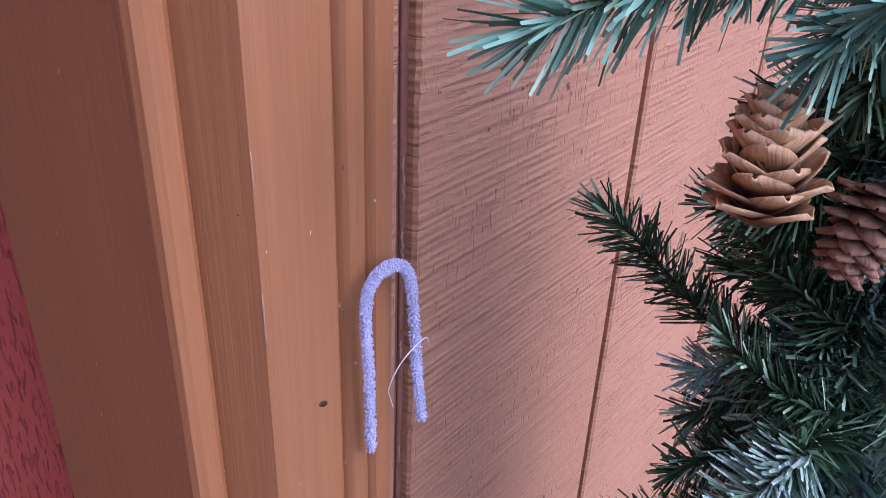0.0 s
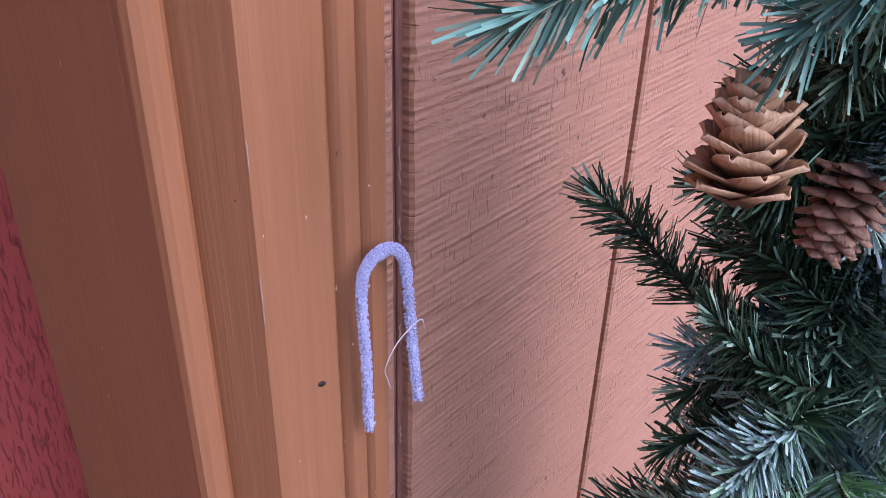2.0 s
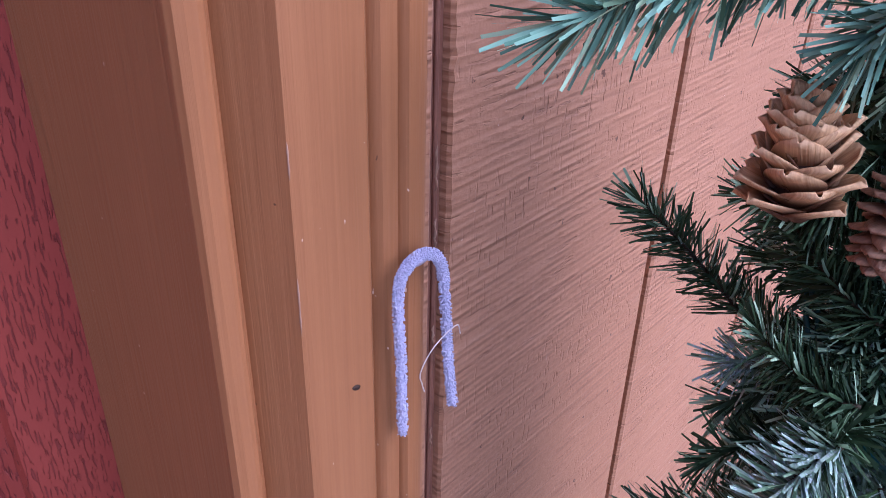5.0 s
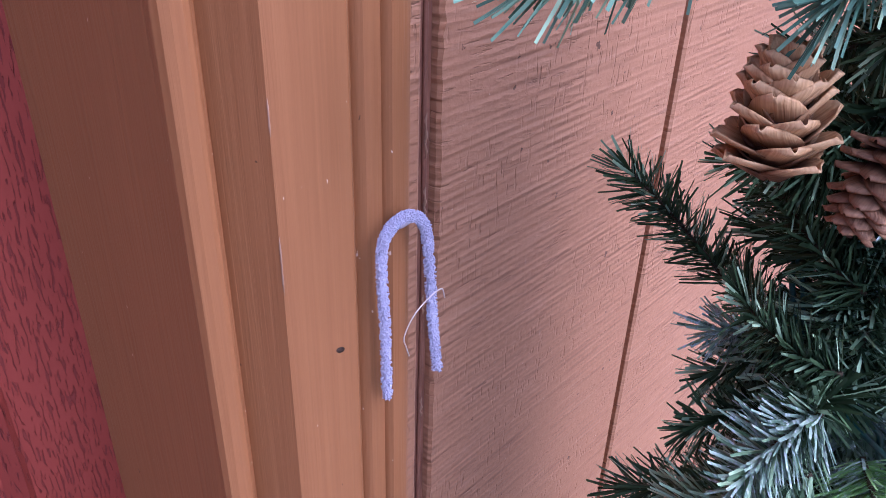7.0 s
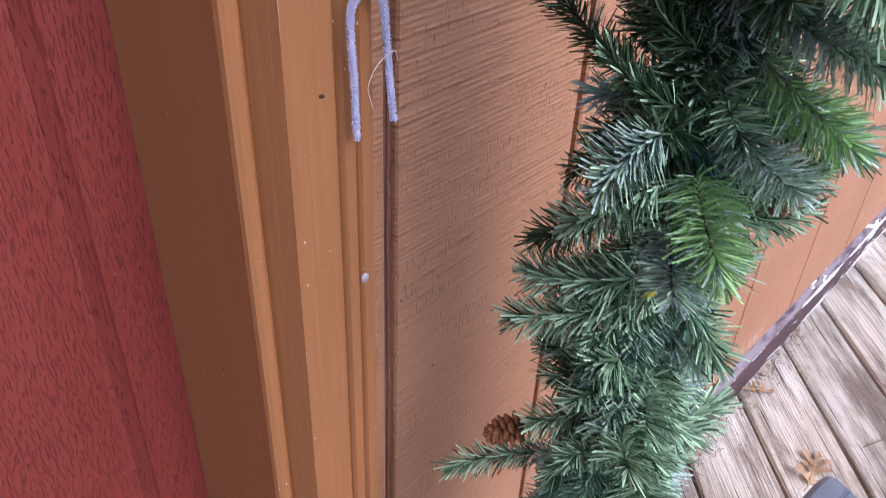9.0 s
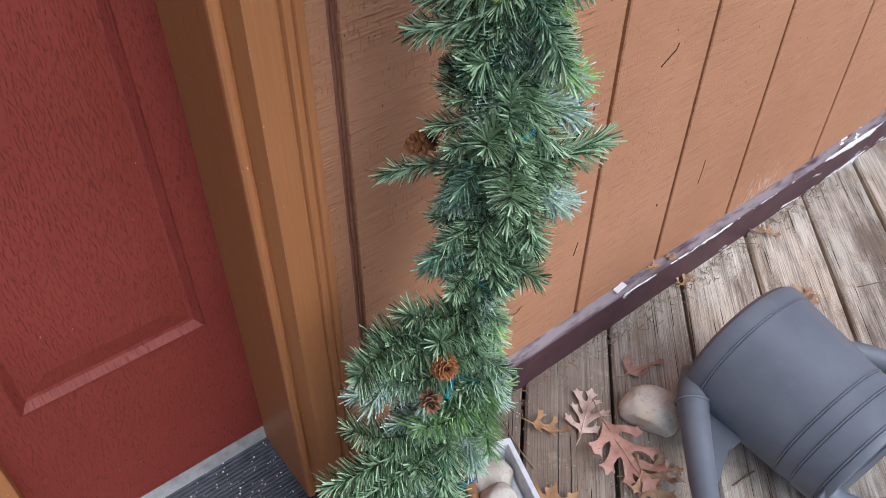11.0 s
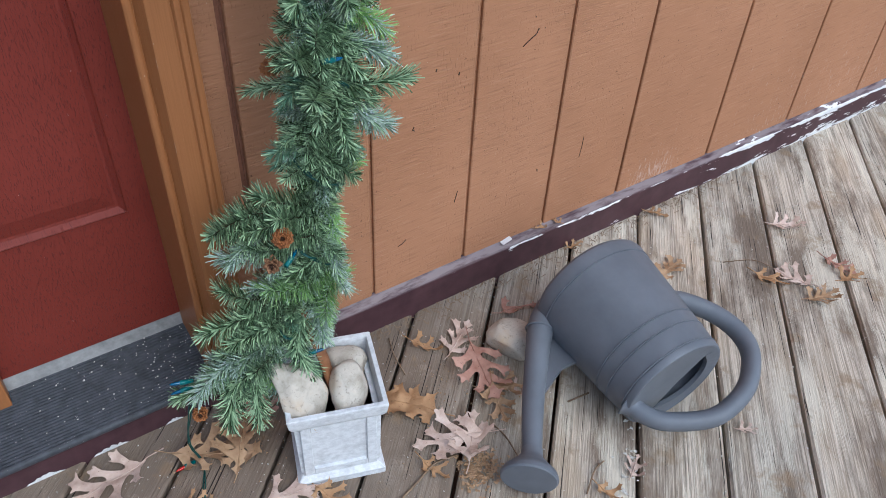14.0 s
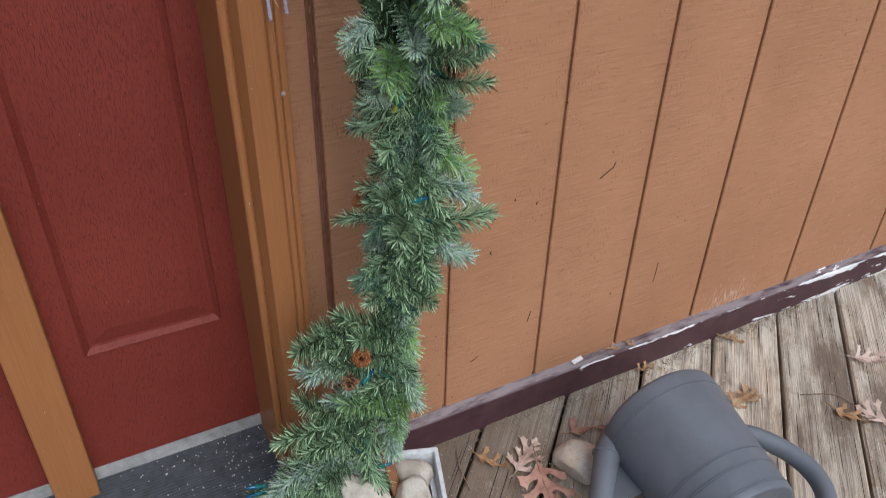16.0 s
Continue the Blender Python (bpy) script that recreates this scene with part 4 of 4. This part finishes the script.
def pine_cone(place, along, length, width, scales, material, label, opening=(38, 78)):
    cone = part("pine_cone", tube("pine_cone", [(0, 0, length * k / 6) for k in range(7)], [0.05 * width, 0.16 * width, 0.2 * width, 0.18 * width, 0.14 * width, 0.10 * width, 0.03 * width], CORE, 10), None, garland, label)
    cone.matrix_basis = HERE @ frame_to(place, along)
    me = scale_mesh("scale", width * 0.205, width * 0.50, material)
    r = random.Random(int(place[2] * 1000))
    for i in range(scales):
        t = (i + 0.5) / scales
        a = i * 2.399963
        grow = (0.60 + 0.50 * math.sin(math.pi * (0.22 + 0.70 * t)))
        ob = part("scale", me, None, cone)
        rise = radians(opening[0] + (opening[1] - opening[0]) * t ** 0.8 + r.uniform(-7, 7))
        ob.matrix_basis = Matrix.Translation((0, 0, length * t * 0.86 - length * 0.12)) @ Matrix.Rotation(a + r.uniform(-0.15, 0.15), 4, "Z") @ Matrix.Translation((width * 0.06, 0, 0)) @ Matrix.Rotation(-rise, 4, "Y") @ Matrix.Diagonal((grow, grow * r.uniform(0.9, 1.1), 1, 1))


pine_cone((0.1410, -0.0245, 0.983), (-0.06, -0.10, 0.95), 0.032, 0.032, 42, CONE, "pale tan open pine cone", (32, 80))
pine_cone((0.1640, -0.008, 0.992), (-0.12, -0.30, -0.95), 0.025, 0.0215, 50, CONE_DARK, "brown pine cone pointing down", (12, 60))
pine_cone((0.104, 0.022, 0.644), (-0.55, -0.35, -0.4), 0.028, 0.024, 40, CONE_RUST, "small brown pine cone", (20, 70))
pine_cone((0.184, -0.030, 0.452), (0.75, -0.28, 0.55), 0.016, 0.026, 40, CONE_RUST, "brown open pine cone facing out", (10, 75))
pine_cone((0.188, -0.048, 0.420), (0.70, -0.45, 0.30), 0.016, 0.022, 16, CONE_DARK, "tan broken pine cone", (10, 65))
pine_cone((0.172, -0.178, 0.184), (0.75, -0.28, 0.45), 0.014, 0.022, 28, CONE_RUST, "small brown pine cone at the garland end", (12, 70))
pine_cone((0.190, 0.085, 0.850), (0.6, 0.4, -0.4), 0.024, 0.024, 30, CONE_DARK, "small brown pine cone", (20, 70))

# ---- string lights ----
lights = thing("string_lights", "dark green string light cord with unlit coloured mini bulbs", "string lights")
cord = []
for k in range(0, 118):
    p = line[k]
    a = k * 0.33
    r = 0.030 if k > 20 else 0.04
    cord.append(p + Vector((math.cos(a) * r, math.sin(a) * r, 0)))
cord += [Vector(p) for p in ((0.145, -0.165, 0.20), (0.130, -0.190, 0.13), (0.115, -0.195, 0.05), (0.125, -0.185, 0.006), (0.160, -0.200, 0.004), (0.200, -0.215, 0.004), (0.26, -0.225, 0.004))]
part("cord", tube("cord", spline(cord, 3), 0.0012, WIRE, 6), None, lights)
part("cord", tube("cord", [p + Vector((0.004 * math.sin(i * 0.5), 0.003 * math.cos(i * 0.6), 0.0015)) for i, p in enumerate(spline(cord, 3))], 0.0012, WIRE, 6), None, lights)
part("cord", tube("cord", spline([(0.215, 0.000, 1.015), (0.200, 0.012, 0.995), (0.215, 0.040, 0.985), (0.205, 0.06, 0.97)], 8), 0.0013, WIRE, 6), None, lights)


def bulb(place, along, material):
    m = frame_to(place, along)
    v, f = lathe_data([(-0.004, 0.0022), (-0.004, 0.0030), (0.010, 0.0036), (0.0135, 0.0038), (0.014, 0.0030)], 12)
    sock = part("bulb_socket", mesh_of("bulb_socket", v, f, SOCKET, True), None, lights, "teal plastic socket")
    sock.matrix_basis = m
    v, f = lathe_data([(0.013, 0.0026), (0.020, 0.0027), (0.025, 0.0018), (0.028, 0.0006), (0.0285, 0.0001)], 10)
    part("bulb", mesh_of("bulb", v, f, material, True), None, sock, "small pointed coloured bulb")


bulb((0.178, 0.036, 0.812), (-0.5, -0.3, -1), BULB_YELLOW)
bulb((0.190, 0.042, 0.680), (-0.3, 1.0, -0.2), BULB_BLUE)
bulb((0.145, -0.178, 0.212), (-0.2, -1, -0.15), BULB_BLUE)
bulb((0.145, -0.176, 0.224), (-0.2, -1, 0.15), BULB_BLUE)
bulb((0.194, -0.032, 0.415), (-0.6, 0.8, 0.1), BULB_BLUE)
bulb((0.195, -0.020, 0.235), (0.2, 0.7, 0.1), BULB_BLUE)
bulb((0.118, -0.200, 0.010), (0.1, -1, 0.05), BULB_RED)
bulb((0.176, 0.012, 1.008), (0.1, -1.0, 0.25), BULB_YELLOW)

# ---- watering can ----
BOT, TOP, RAD = Vector((0.2190, 0.5390, 0.1195)), Vector((0.4640, 0.5190, 0.0965)), 0.1185
axis = (TOP - BOT).normalized()
LONG = (TOP - BOT).length
can = thing("watering_can", "dark grey plastic watering can lying on its side on the deck", "watering can", (0.328, 0.521, 0.0))
SHIFT = Matrix.Translation((-0.33, -0.53, 0.0))  # parts are given in the place's own metres
POSE = SHIFT @ frame_to(BOT, axis, (0, 0, 1))
R = RAD
def wall_at(t):
    """The body's radius a part t of the way to the mouth."""
    return R * (1 - 0.19 * t)


shell = [(0.006, 0.0), (0.006, R * 0.78), (0.001, R * 0.86), (0.003, R * 0.93), (0.009, R * 0.975), (0.018, R * 0.993)]
for t in (0.15, 0.70, 0.80, 0.945):
    for dt, k in ((-0.012, 1.0), (-0.009, 1.012), (-0.005, 1.012), (-0.002, 0.988), (0.003, 0.988), (0.006, 1.0)):
        shell.append((LONG * (t + dt), wall_at(t) * k))
shell += [(LONG * 0.985, wall_at(0.985)), (LONG * 0.997, wall_at(1) * 0.985), (LONG, wall_at(1) * 0.955)]
MOUTH = wall_at(1) * 0.955
v, f = lathe_data(shell, 64)
body = part("body", mesh_of("body", v, f, CAN, True), None, can)
body.matrix_basis = POSE
body.data.set_sharp_from_angle(angle=radians(28))
# half cover with a crescent filling hole, and the dark hollow inside
HOLE_TURN = radians(235)
verts, faces = [], []
N = 48
for k in range(N):
    a = 2 * math.pi * k / N
    verts.append(Vector((MOUTH * math.cos(a), MOUTH * math.sin(a), LONG)))
hole = []
for k in range(N):
    a = 2 * math.pi * k / N
    x, y = MOUTH * 0.88 * math.cos(a), MOUTH * 0.74 * math.sin(a)
    x = max(x, MOUTH * 0.30 - 0.10 * MOUTH * (1 - (y / MOUTH) ** 2))
    hole.append(Vector((x * math.cos(HOLE_TURN) - y * math.sin(HOLE_TURN), x * math.sin(HOLE_TURN) + y * math.cos(HOLE_TURN), LONG - 0.006)))
shift = round(HOLE_TURN / (2 * math.pi / N))
verts += hole
for k in range(N):
    a, b = (k + shift) % N, (k + 1 + shift) % N
    faces.append((a, b, N + (k + 1) % N, N + k))
for h in hole:
    verts.append(h + Vector((0, 0, -0.008)))
for k in range(N):
    b = (k + 1) % N
    faces.append((N + k, N + b, 2 * N + b, 2 * N + k))
cover = part("cover", mesh_of("cover", verts, faces, CAN), None, can, "half cover with a crescent filling hole")
cover.matrix_basis = POSE
v, f = lathe_data([(0.010, 0.0), (0.010, R * 0.93), (LONG * 0.97, MOUTH * 0.97)], 48)
inner = part("inner_wall", mesh_of("inner_wall", v, [q[::-1] for q in f], CAN, True), None, can)
inner.matrix_basis = POSE
grip = spline([(0.325, 0.615, 0.118), (0.345, 0.645, 0.128), (0.398, 0.682, 0.120), (0.448, 0.692, 0.112), (0.490, 0.676, 0.105), (0.526, 0.631, 0.095), (0.540, 0.580, 0.087), (0.536, 0.528, 0.080), (0.500, 0.468, 0.075), (0.468, 0.446, 0.076), (0.440, 0.440, 0.080)], 8)
h = part("handle", tube("handle", grip, [0.022] * 2 + [0.0185] * (len(grip) - 8) + [0.0185, 0.0195, 0.0215, 0.024, 0.0275, 0.031], CAN, 16, 0.85), None, can, "thick rounded loop handle")
h.matrix_basis = SHIFT
sp = spline([(0.224, 0.452, 0.100), (0.238, 0.420, 0.092), (0.275, 0.382, 0.082), (0.3496, 0.3138, 0.065), (0.424, 0.252, 0.054)], 8)
s = part("spout", tube("spout", sp, [0.030 - 0.014 * (k / (len(sp) - 1)) ** 0.7 for k in range(len(sp))], CAN, 20), None, can, "long tapered spout")
s.matrix_basis = SHIFT
sd = (Vector((0.424, 0.252, 0.054)) - Vector((0.3496, 0.3138, 0.065))).normalized()
v, f = lathe_data([(-0.010, 0.0168), (0.0, 0.0175), (0.006, 0.0195), (0.018, 0.030), (0.030, 0.0425), (0.036, 0.0455), (0.041, 0.0455), (0.0435, 0.0430), (0.045, 0.02), (0.0455, 0.0)], 40)
rose = part("rose", mesh_of("rose", v, f, CAN, True), None, can, "round sprinkler rose")
rose.matrix_basis = SHIFT @ frame_to(sp[-1] - sd * 0.003, (sd + Vector((0.12, -0.22, -0.02))).normalized())
rose.data.set_sharp_from_angle(angle=radians(35))
v, f = lathe_data([(-0.002, 0.0250), (-0.0014, 0.0267), (0.000, 0.0272), (0.0014, 0.0267), (0.002, 0.0250)], 28)
ring = part("spout_ring", mesh_of("spout_ring", v, f, CAN, True), None, can, "raised ring at the spout joint")
ring.matrix_basis = SHIFT @ frame_to(sp[10], sp[11] - sp[9])
web = [(0.238, 0.425), (0.300, 0.458), (0.352, 0.452), (0.345, 0.440), (0.3236, 0.4313), (0.322, 0.400), (0.345, 0.345), (0.340, 0.325)]
bm = bmesh.new()
lo = [bm.verts.new((x, y, 0.066)) for x, y in web]
hi = [bm.verts.new((x, y, 0.074)) for x, y in web]
for i in range(len(web)):
    j = (i + 1) % len(web)
    bm.faces.new((lo[i], lo[j], hi[j], hi[i]))
bm.faces.new(lo)
bm.faces.new(hi)
part("web", bm, CAN, can, "flat web bracing the spout").matrix_basis = SHIFT

# ---- fallen leaves and litter ----
from mathutils.geometry import delaunay_2d_cdt

lr = random.Random(21)


def leaf_side(r, lobes, waist, sign):
    """One half of a pin oak leaf's outline, from the stalk to the tip."""
    run = [(-0.5, 0.012), (-0.40, 0.03)]
    for k in range(lobes):
        c = -0.36 + 0.62 * (k + r.uniform(-0.12, 0.12)) / max(lobes, 1)
        far = r.uniform(0.27, 0.42) * (0.75 + 0.45 * math.sin(math.pi * (k + 0.8) / (lobes + 0.6)))
        far = max(far, waist * 1.5)
        lean = radians(r.uniform(50, 68) - 9 * k)
        wide = r.uniform(0.09, 0.16) + waist * 0.4
        ax, ay = math.cos(lean), math.sin(lean)
        for a, b in ((0.42, 0.30), (0.72, 0.42), (0.84, 0.80), (0.82, 0.34), (1.0, 0.02), (0.78, -0.24), (0.86, -0.62), (0.66, -0.30), (0.40, -0.26)):
            b *= r.uniform(0.75, 1.25)
            run.append((c + ax * a * far - ay * b * wide, max(waist * 0.6, ay * a * far + ax * b * wide)))
        run.append((c + 0.62 / lobes * 0.62, waist * r.uniform(0.75, 1.15)))
    run += [(0.33, waist * 0.8), (0.41, 0.10 + waist * 0.4), (0.40, 0.045 + waist * 0.2), (0.5, 0.006)]
    return [(u, w * sign) for u, w in run]


def oak_leaf(x, y, size, turn, kind, lobes=3, curl=0.25, lift=0.003, lean=0.0, waist=0.038):
    """A lobed leaf with a midrib and a stalk, curled a little, lying at (x, y)."""
    r = random.Random(int(x * 7919 + y * 104729))
    size *= 1.1
    ring = leaf_side(r, lobes, waist, 1) + leaf_side(r, lobes, waist, -1)[-2::-1][:-1]
    cut = []
    for (a, b), (c, d) in zip(ring, ring[1:] + ring[:1]):
        cut += [(a * 0.75 + c * 0.25, b * 0.75 + d * 0.25), (a * 0.25 + c * 0.75, b * 0.25 + d * 0.75)]
    rim = len(cut)
    flat = [Vector(p) for p in cut]
    flat += [Vector((-0.48 + 0.055 * i, -0.44 + 0.055 * j)) for i in range(18) for j in range(17)]
    co, _, tris, _, _, _ = delaunay_2d_cdt(flat, [(k, (k + 1) % rim) for k in range(rim)], [], 1, 1e-4)
    used = sorted({i for t in tris for i in t})
    place = {i: n for n, i in enumerate(used)}
    tris = [tuple(place[i] for i in t) for t in tris]
    c1, c2, tw = r.uniform(0.5, 1.1) * curl, r.uniform(-0.7, 1.0) * curl, r.uniform(-0.8, 0.8) * curl

    def bend(u, w):
        z = c1 * w * w * 2.6 + c2 * (u * u) * 1.0 + tw * u * w + 0.08 * noise.noise(Vector((u * 4, w * 4, x * 50))) + 0.04 * noise.noise(Vector((u * 11, w * 14, y * 50))) + 0.03 * abs(w) ** 0.5
        return Vector((u * size, w * size, z * size))

    verts = [bend(co[i].x, co[i].y) for i in used]
    low = min(v.z for v in verts)
    verts = [v - Vector((0, 0, low)) for v in verts]
    off = len(verts)
    count = {}
    for t in tris:
        for a, b in zip(t, t[1:] + t[:1]):
            count[frozenset((a, b))] = None if frozenset((a, b)) in count else (a, b)
    faces = tris + [tuple(i + off for i in t[::-1]) for t in tris] + [(b, a, a + off, b + off) for a, b in (e for e in count.values() if e)]
    verts += [v - Vector((0, 0, 0.0005)) for v in verts]
    ob = tagged(new("oak_leaf", mesh_of("oak_leaf", verts, faces, LEAVES[kind], True)), ("curled tan", "faded pinkish brown", "dull reddish brown", "orange brown")[kind] + " fallen oak leaf lying on the deck", "leaf", "fallen oak leaves")
    ob.data.set_sharp_from_angle(angle=radians(50))
    ob.matrix_basis = pose(x, y, lift + 0.0005, lean, 0, turn)
    vein = [bend(u, 0.0) - Vector((0, 0, low - 0.0006)) for u in (-0.5, -0.35, -0.2, -0.05, 0.1, 0.25, 0.4, 0.47)]
    vein = [vein[0] + Vector((-0.20 * size, 0.03 * size, 0.003))] + vein
    part("midrib", tube("midrib", vein, [0.0010] * 4 + [0.0008, 0.0007, 0.0006, 0.0004, 0.0002], LEAVES[kind], 5), None, ob, "stalk and midrib")
    return ob


# between planter and can
oak_leaf(0.121, 0.319, 0.092, 122, 1, 3, 0.30)
oak_leaf(0.107, 0.252, 0.062, 40, 3, 2, 0.9, 0.004)
oak_leaf(0.218, 0.302, 0.135, -15, 2, 3, 0.30, 0.010)
oak_leaf(0.262, 0.322, 0.080, 60, 0, 2, 0.4)
oak_leaf(0.287, 0.286, 0.085, -20, 0, 3, 0.35)
oak_leaf(0.275, 0.330, 0.040, 200, 1, 2, 1.0)
oak_leaf(0.306, 0.170, 0.125, -107, 1, 3, 0.35, 0.010)
oak_leaf(0.318, 0.205, 0.100, 140, 1, 3, 0.45, 0.006)
oak_leaf(0.335, 0.120, 0.055, 20, 3, 2, 0.7)
oak_leaf(0.206, 0.153, 0.105, -137, 3, 4, 0.25, waist=0.20)
oak_leaf(0.118, 0.465, 0.075, 75, 2, 1, 0.9)
# below the garland's foot and along the riser
oak_leaf(0.084, -0.325, 0.125, -79, 1, 3, 0.3)
oak_leaf(0.117, -0.173, 0.110, 60, 0, 3, 0.6, 0.004)
oak_leaf(0.118, -0.115, 0.110, 150, 0, 3, 0.7, 0.008)
oak_leaf(0.085, -0.075, 0.090, 100, 2, 3, 0.7)
oak_leaf(0.140, -0.130, 0.080, -30, 0, 3, 0.9, 0.010)
oak_leaf(0.190, -0.215, 0.055, 60, 3, 3, 0.5)
oak_leaf(0.060, -0.020, 0.075, 30, 0, 3, 0.8)
oak_leaf(0.255, -0.085, 0.095, 75, 1, 3, 0.4)
oak_leaf(0.290, -0.045, 0.065, 20, 3, 3, 0.6, 0.005)
# beyond the can
oak_leaf(0.195, 0.814, 0.085, 100, 0, 3, 0.35)
oak_leaf(0.235, 1.158, 0.080, 60, 1, 3, 0.45)
oak_leaf(0.333, 0.974, 0.070, 30, 3, 2, 0.7)
oak_leaf(0.355, 1.014, 0.080, 200, 1, 3, 0.6)
oak_leaf(0.423, 1.024, 0.080, 80, 0, 3, 0.5)
oak_leaf(0.384, 1.138, 0.070, 10, 2, 3, 0.6)
oak_leaf(0.421, 1.132, 0.065, 80, 3, 2, 0.6)
oak_leaf(0.558, 0.621, 0.035, 60, 1, 2, 0.8)
oak_leaf(0.505, 0.400, 0.045, 120, 1, 2, 0.8)
oak_leaf(0.520, 0.330, 0.045, 20, 3, 2, 0.8)
oak_leaf(0.030, 0.690, 0.045, 90, 3, 2, 0.8)
oak_leaf(0.045, 0.930, 0.050, 40, 3, 2, 0.7)
for x, y, size, turn in ((0.008, 0.600, 0.030, 80), (0.008, 0.640, 0.026, 200)):
    oak_leaf(x, y, size, turn, 3, 2, 0.6, 0.078)


def dry_twig(points, r):
    ob = tagged(new("twig", tube("twig", spline(points, 5), r, TWIG, 6)), "thin dry brown twig lying on the deck", "twig", "dry twigs")
    return ob


dry_twig([(0.355, 0.030, 0.004), (0.338, 0.085, 0.005), (0.325, 0.125, 0.006), (0.330, 0.165, 0.004)], 0.0018)
dry_twig([(0.312, 0.254, 0.004), (0.345, 0.256, 0.006), (0.385, 0.251, 0.004)], 0.0014)
dry_twig([(0.345, 0.395, 0.004), (0.350, 0.440, 0.004)], 0.0016)
dry_twig([(0.500, 0.300, 0.004), (0.475, 0.340, 0.005), (0.470, 0.365, 0.004)], 0.0014)
dry_twig([(0.240, 0.930, 0.004), (0.270, 0.990, 0.005), (0.310, 1.010, 0.004)], 0.001)
dry_twig([(0.050, 0.205, 0.004), (0.095, 0.190, 0.008), (0.14, 0.185, 0.004)], 0.0012)

scrap = new("paper_scrap")
tagged(scrap, "small white paper scrap on the skirting board ledge", "scrap")
bm = box(0.002, 0.013, 0.497, 0.520, 0.0785, 0.0800, 0.0003)
for w in bm.verts:
    w.co.z += (w.co.y - 0.497) * 0.25
part("sheet", bm, PRIMER, scrap)

# grit and crumbs on deck and tread
verts, faces = [], []
for i in range(1240):
    if i < 130:
        x, y, z = lr.uniform(-0.09, 0.025), -0.125 - abs(lr.gauss(0, 0.13)), 0
        if y < -0.40 and x < -0.06:
            continue
        z = 0.0735 + 0.036 * (0.031 - x) / 0.131 + 0.0006
    elif i >= 640:
        x = lr.uniform(0.03, 0.75)
        y, z = FIRST + lr.randrange(-1, 10) * STEP - x + lr.choice((-1, 1)) * lr.uniform(0.010, 0.016), 0.0006
    else:
        x, y, z = abs(lr.gauss(0.02, 0.22)) + 0.018, lr.uniform(-0.4, 1.3), 0.0006
    r = lr.uniform(0.0005, 0.0017) * (1.3 if lr.random() < 0.08 else 1)
    s = len(verts)
    for k in range(5):
        a = k * 1.2566 + lr.uniform(-0.3, 0.3)
        verts.append((x + r * math.cos(a) * lr.uniform(0.6, 1.3), y + r * math.sin(a), z))
    verts.append((x, y, z + r * 0.8))
    faces += [(s + k, s + (k + 1) % 5, s + 5) for k in range(5)]
tagged(new("grit", mesh_of("grit", verts, faces, DEBRIS)), "pale crumbs and grit scattered on deck and tread", "grit", kind="stuff")
verts, faces = [], []
for i in range(500):
    y = lr.uniform(0.02, 1.2)
    x = 0.018 + abs(lr.gauss(0, 0.02))
    a, l = lr.uniform(0, 6.28), lr.uniform(0.004, 0.016)
    d = Vector((math.cos(a), math.sin(a), 0)) * l
    s = Vector((-math.sin(a), math.cos(a), 0)) * 0.0008
    p = Vector((x, y, 0.0015))
    q = p + d + Vector((0, 0, lr.uniform(0.0, 0.004)))
    n = len(verts)
    verts += [p - s, p + s, q + s, q - s]
    faces.append((n, n + 1, n + 2, n + 3))
tagged(new("needle_litter", mesh_of("needle_litter", verts, faces, TWIG)), "brown needles and plant crumbs along the skirting", "litter", kind="stuff")

# curled flakes of old paint along one deck gap and under the can
verts, faces = [], []
for i in range(60):
    if i < 34:
        t = lr.uniform(0, 1)
        x, y = 0.43 + 0.12 * t + lr.gauss(0, 0.008), 0.462 - 0.12 * t + lr.gauss(0, 0.008)
    else:
        x, y = lr.uniform(0.03, 0.6), lr.uniform(-0.3, 1.2)
    r = lr.uniform(0.0015, 0.0045) * (1 if i < 34 else 0.5)
    s0 = len(verts)
    for k in range(6):
        a = k * 1.047 + lr.uniform(-0.35, 0.35)
        q = r * lr.uniform(0.5, 1.4)
        verts.append((x + q * math.cos(a), y + q * math.sin(a), 0.0015 + lr.uniform(0, 0.0025)))
    verts.append((x, y, 0.0016))
    faces += [(s0 + k, s0 + (k + 1) % 6, s0 + 6) for k in range(6)]
tagged(new("paint_flakes", mesh_of("paint_flakes", verts, faces, DEBRIS)), "pale curled paint flakes scattered on the deck", "paint flakes", kind="stuff")

# dry crumbs of leaf between planter and can
verts, faces = [], []
for i in range(560):
    cx, cy = ((0.371, 0.185), (0.20, 0.22), (0.371, 0.180), (0.10, -0.10))[i % 4]
    tight = 0.45 if i % 2 == 0 else 1.6
    x, y = lr.gauss(cx, 0.035 * tight), lr.gauss(cy, 0.04 * tight)
    if x < 0.02:
        continue
    r = lr.uniform(0.0015, 0.0045) if i % 2 == 0 else lr.uniform(0.0006, 0.0018)
    s0 = len(verts)
    for j in range(5):
        a = j * 1.2566 + lr.uniform(-0.4, 0.4)
        q = r * lr.uniform(0.4, 1.4)
        verts.append((x + q * math.cos(a), y + q * math.sin(a), 0.001 + lr.uniform(0, 0.004)))
    faces.append((s0, s0 + 1, s0 + 2, s0 + 3, s0 + 4))
tagged(new("leaf_crumbs", mesh_of("leaf_crumbs", verts, faces, LEAVES[0])), "brown crumbled leaf bits scattered on the deck", "leaf crumbs", kind="stuff")
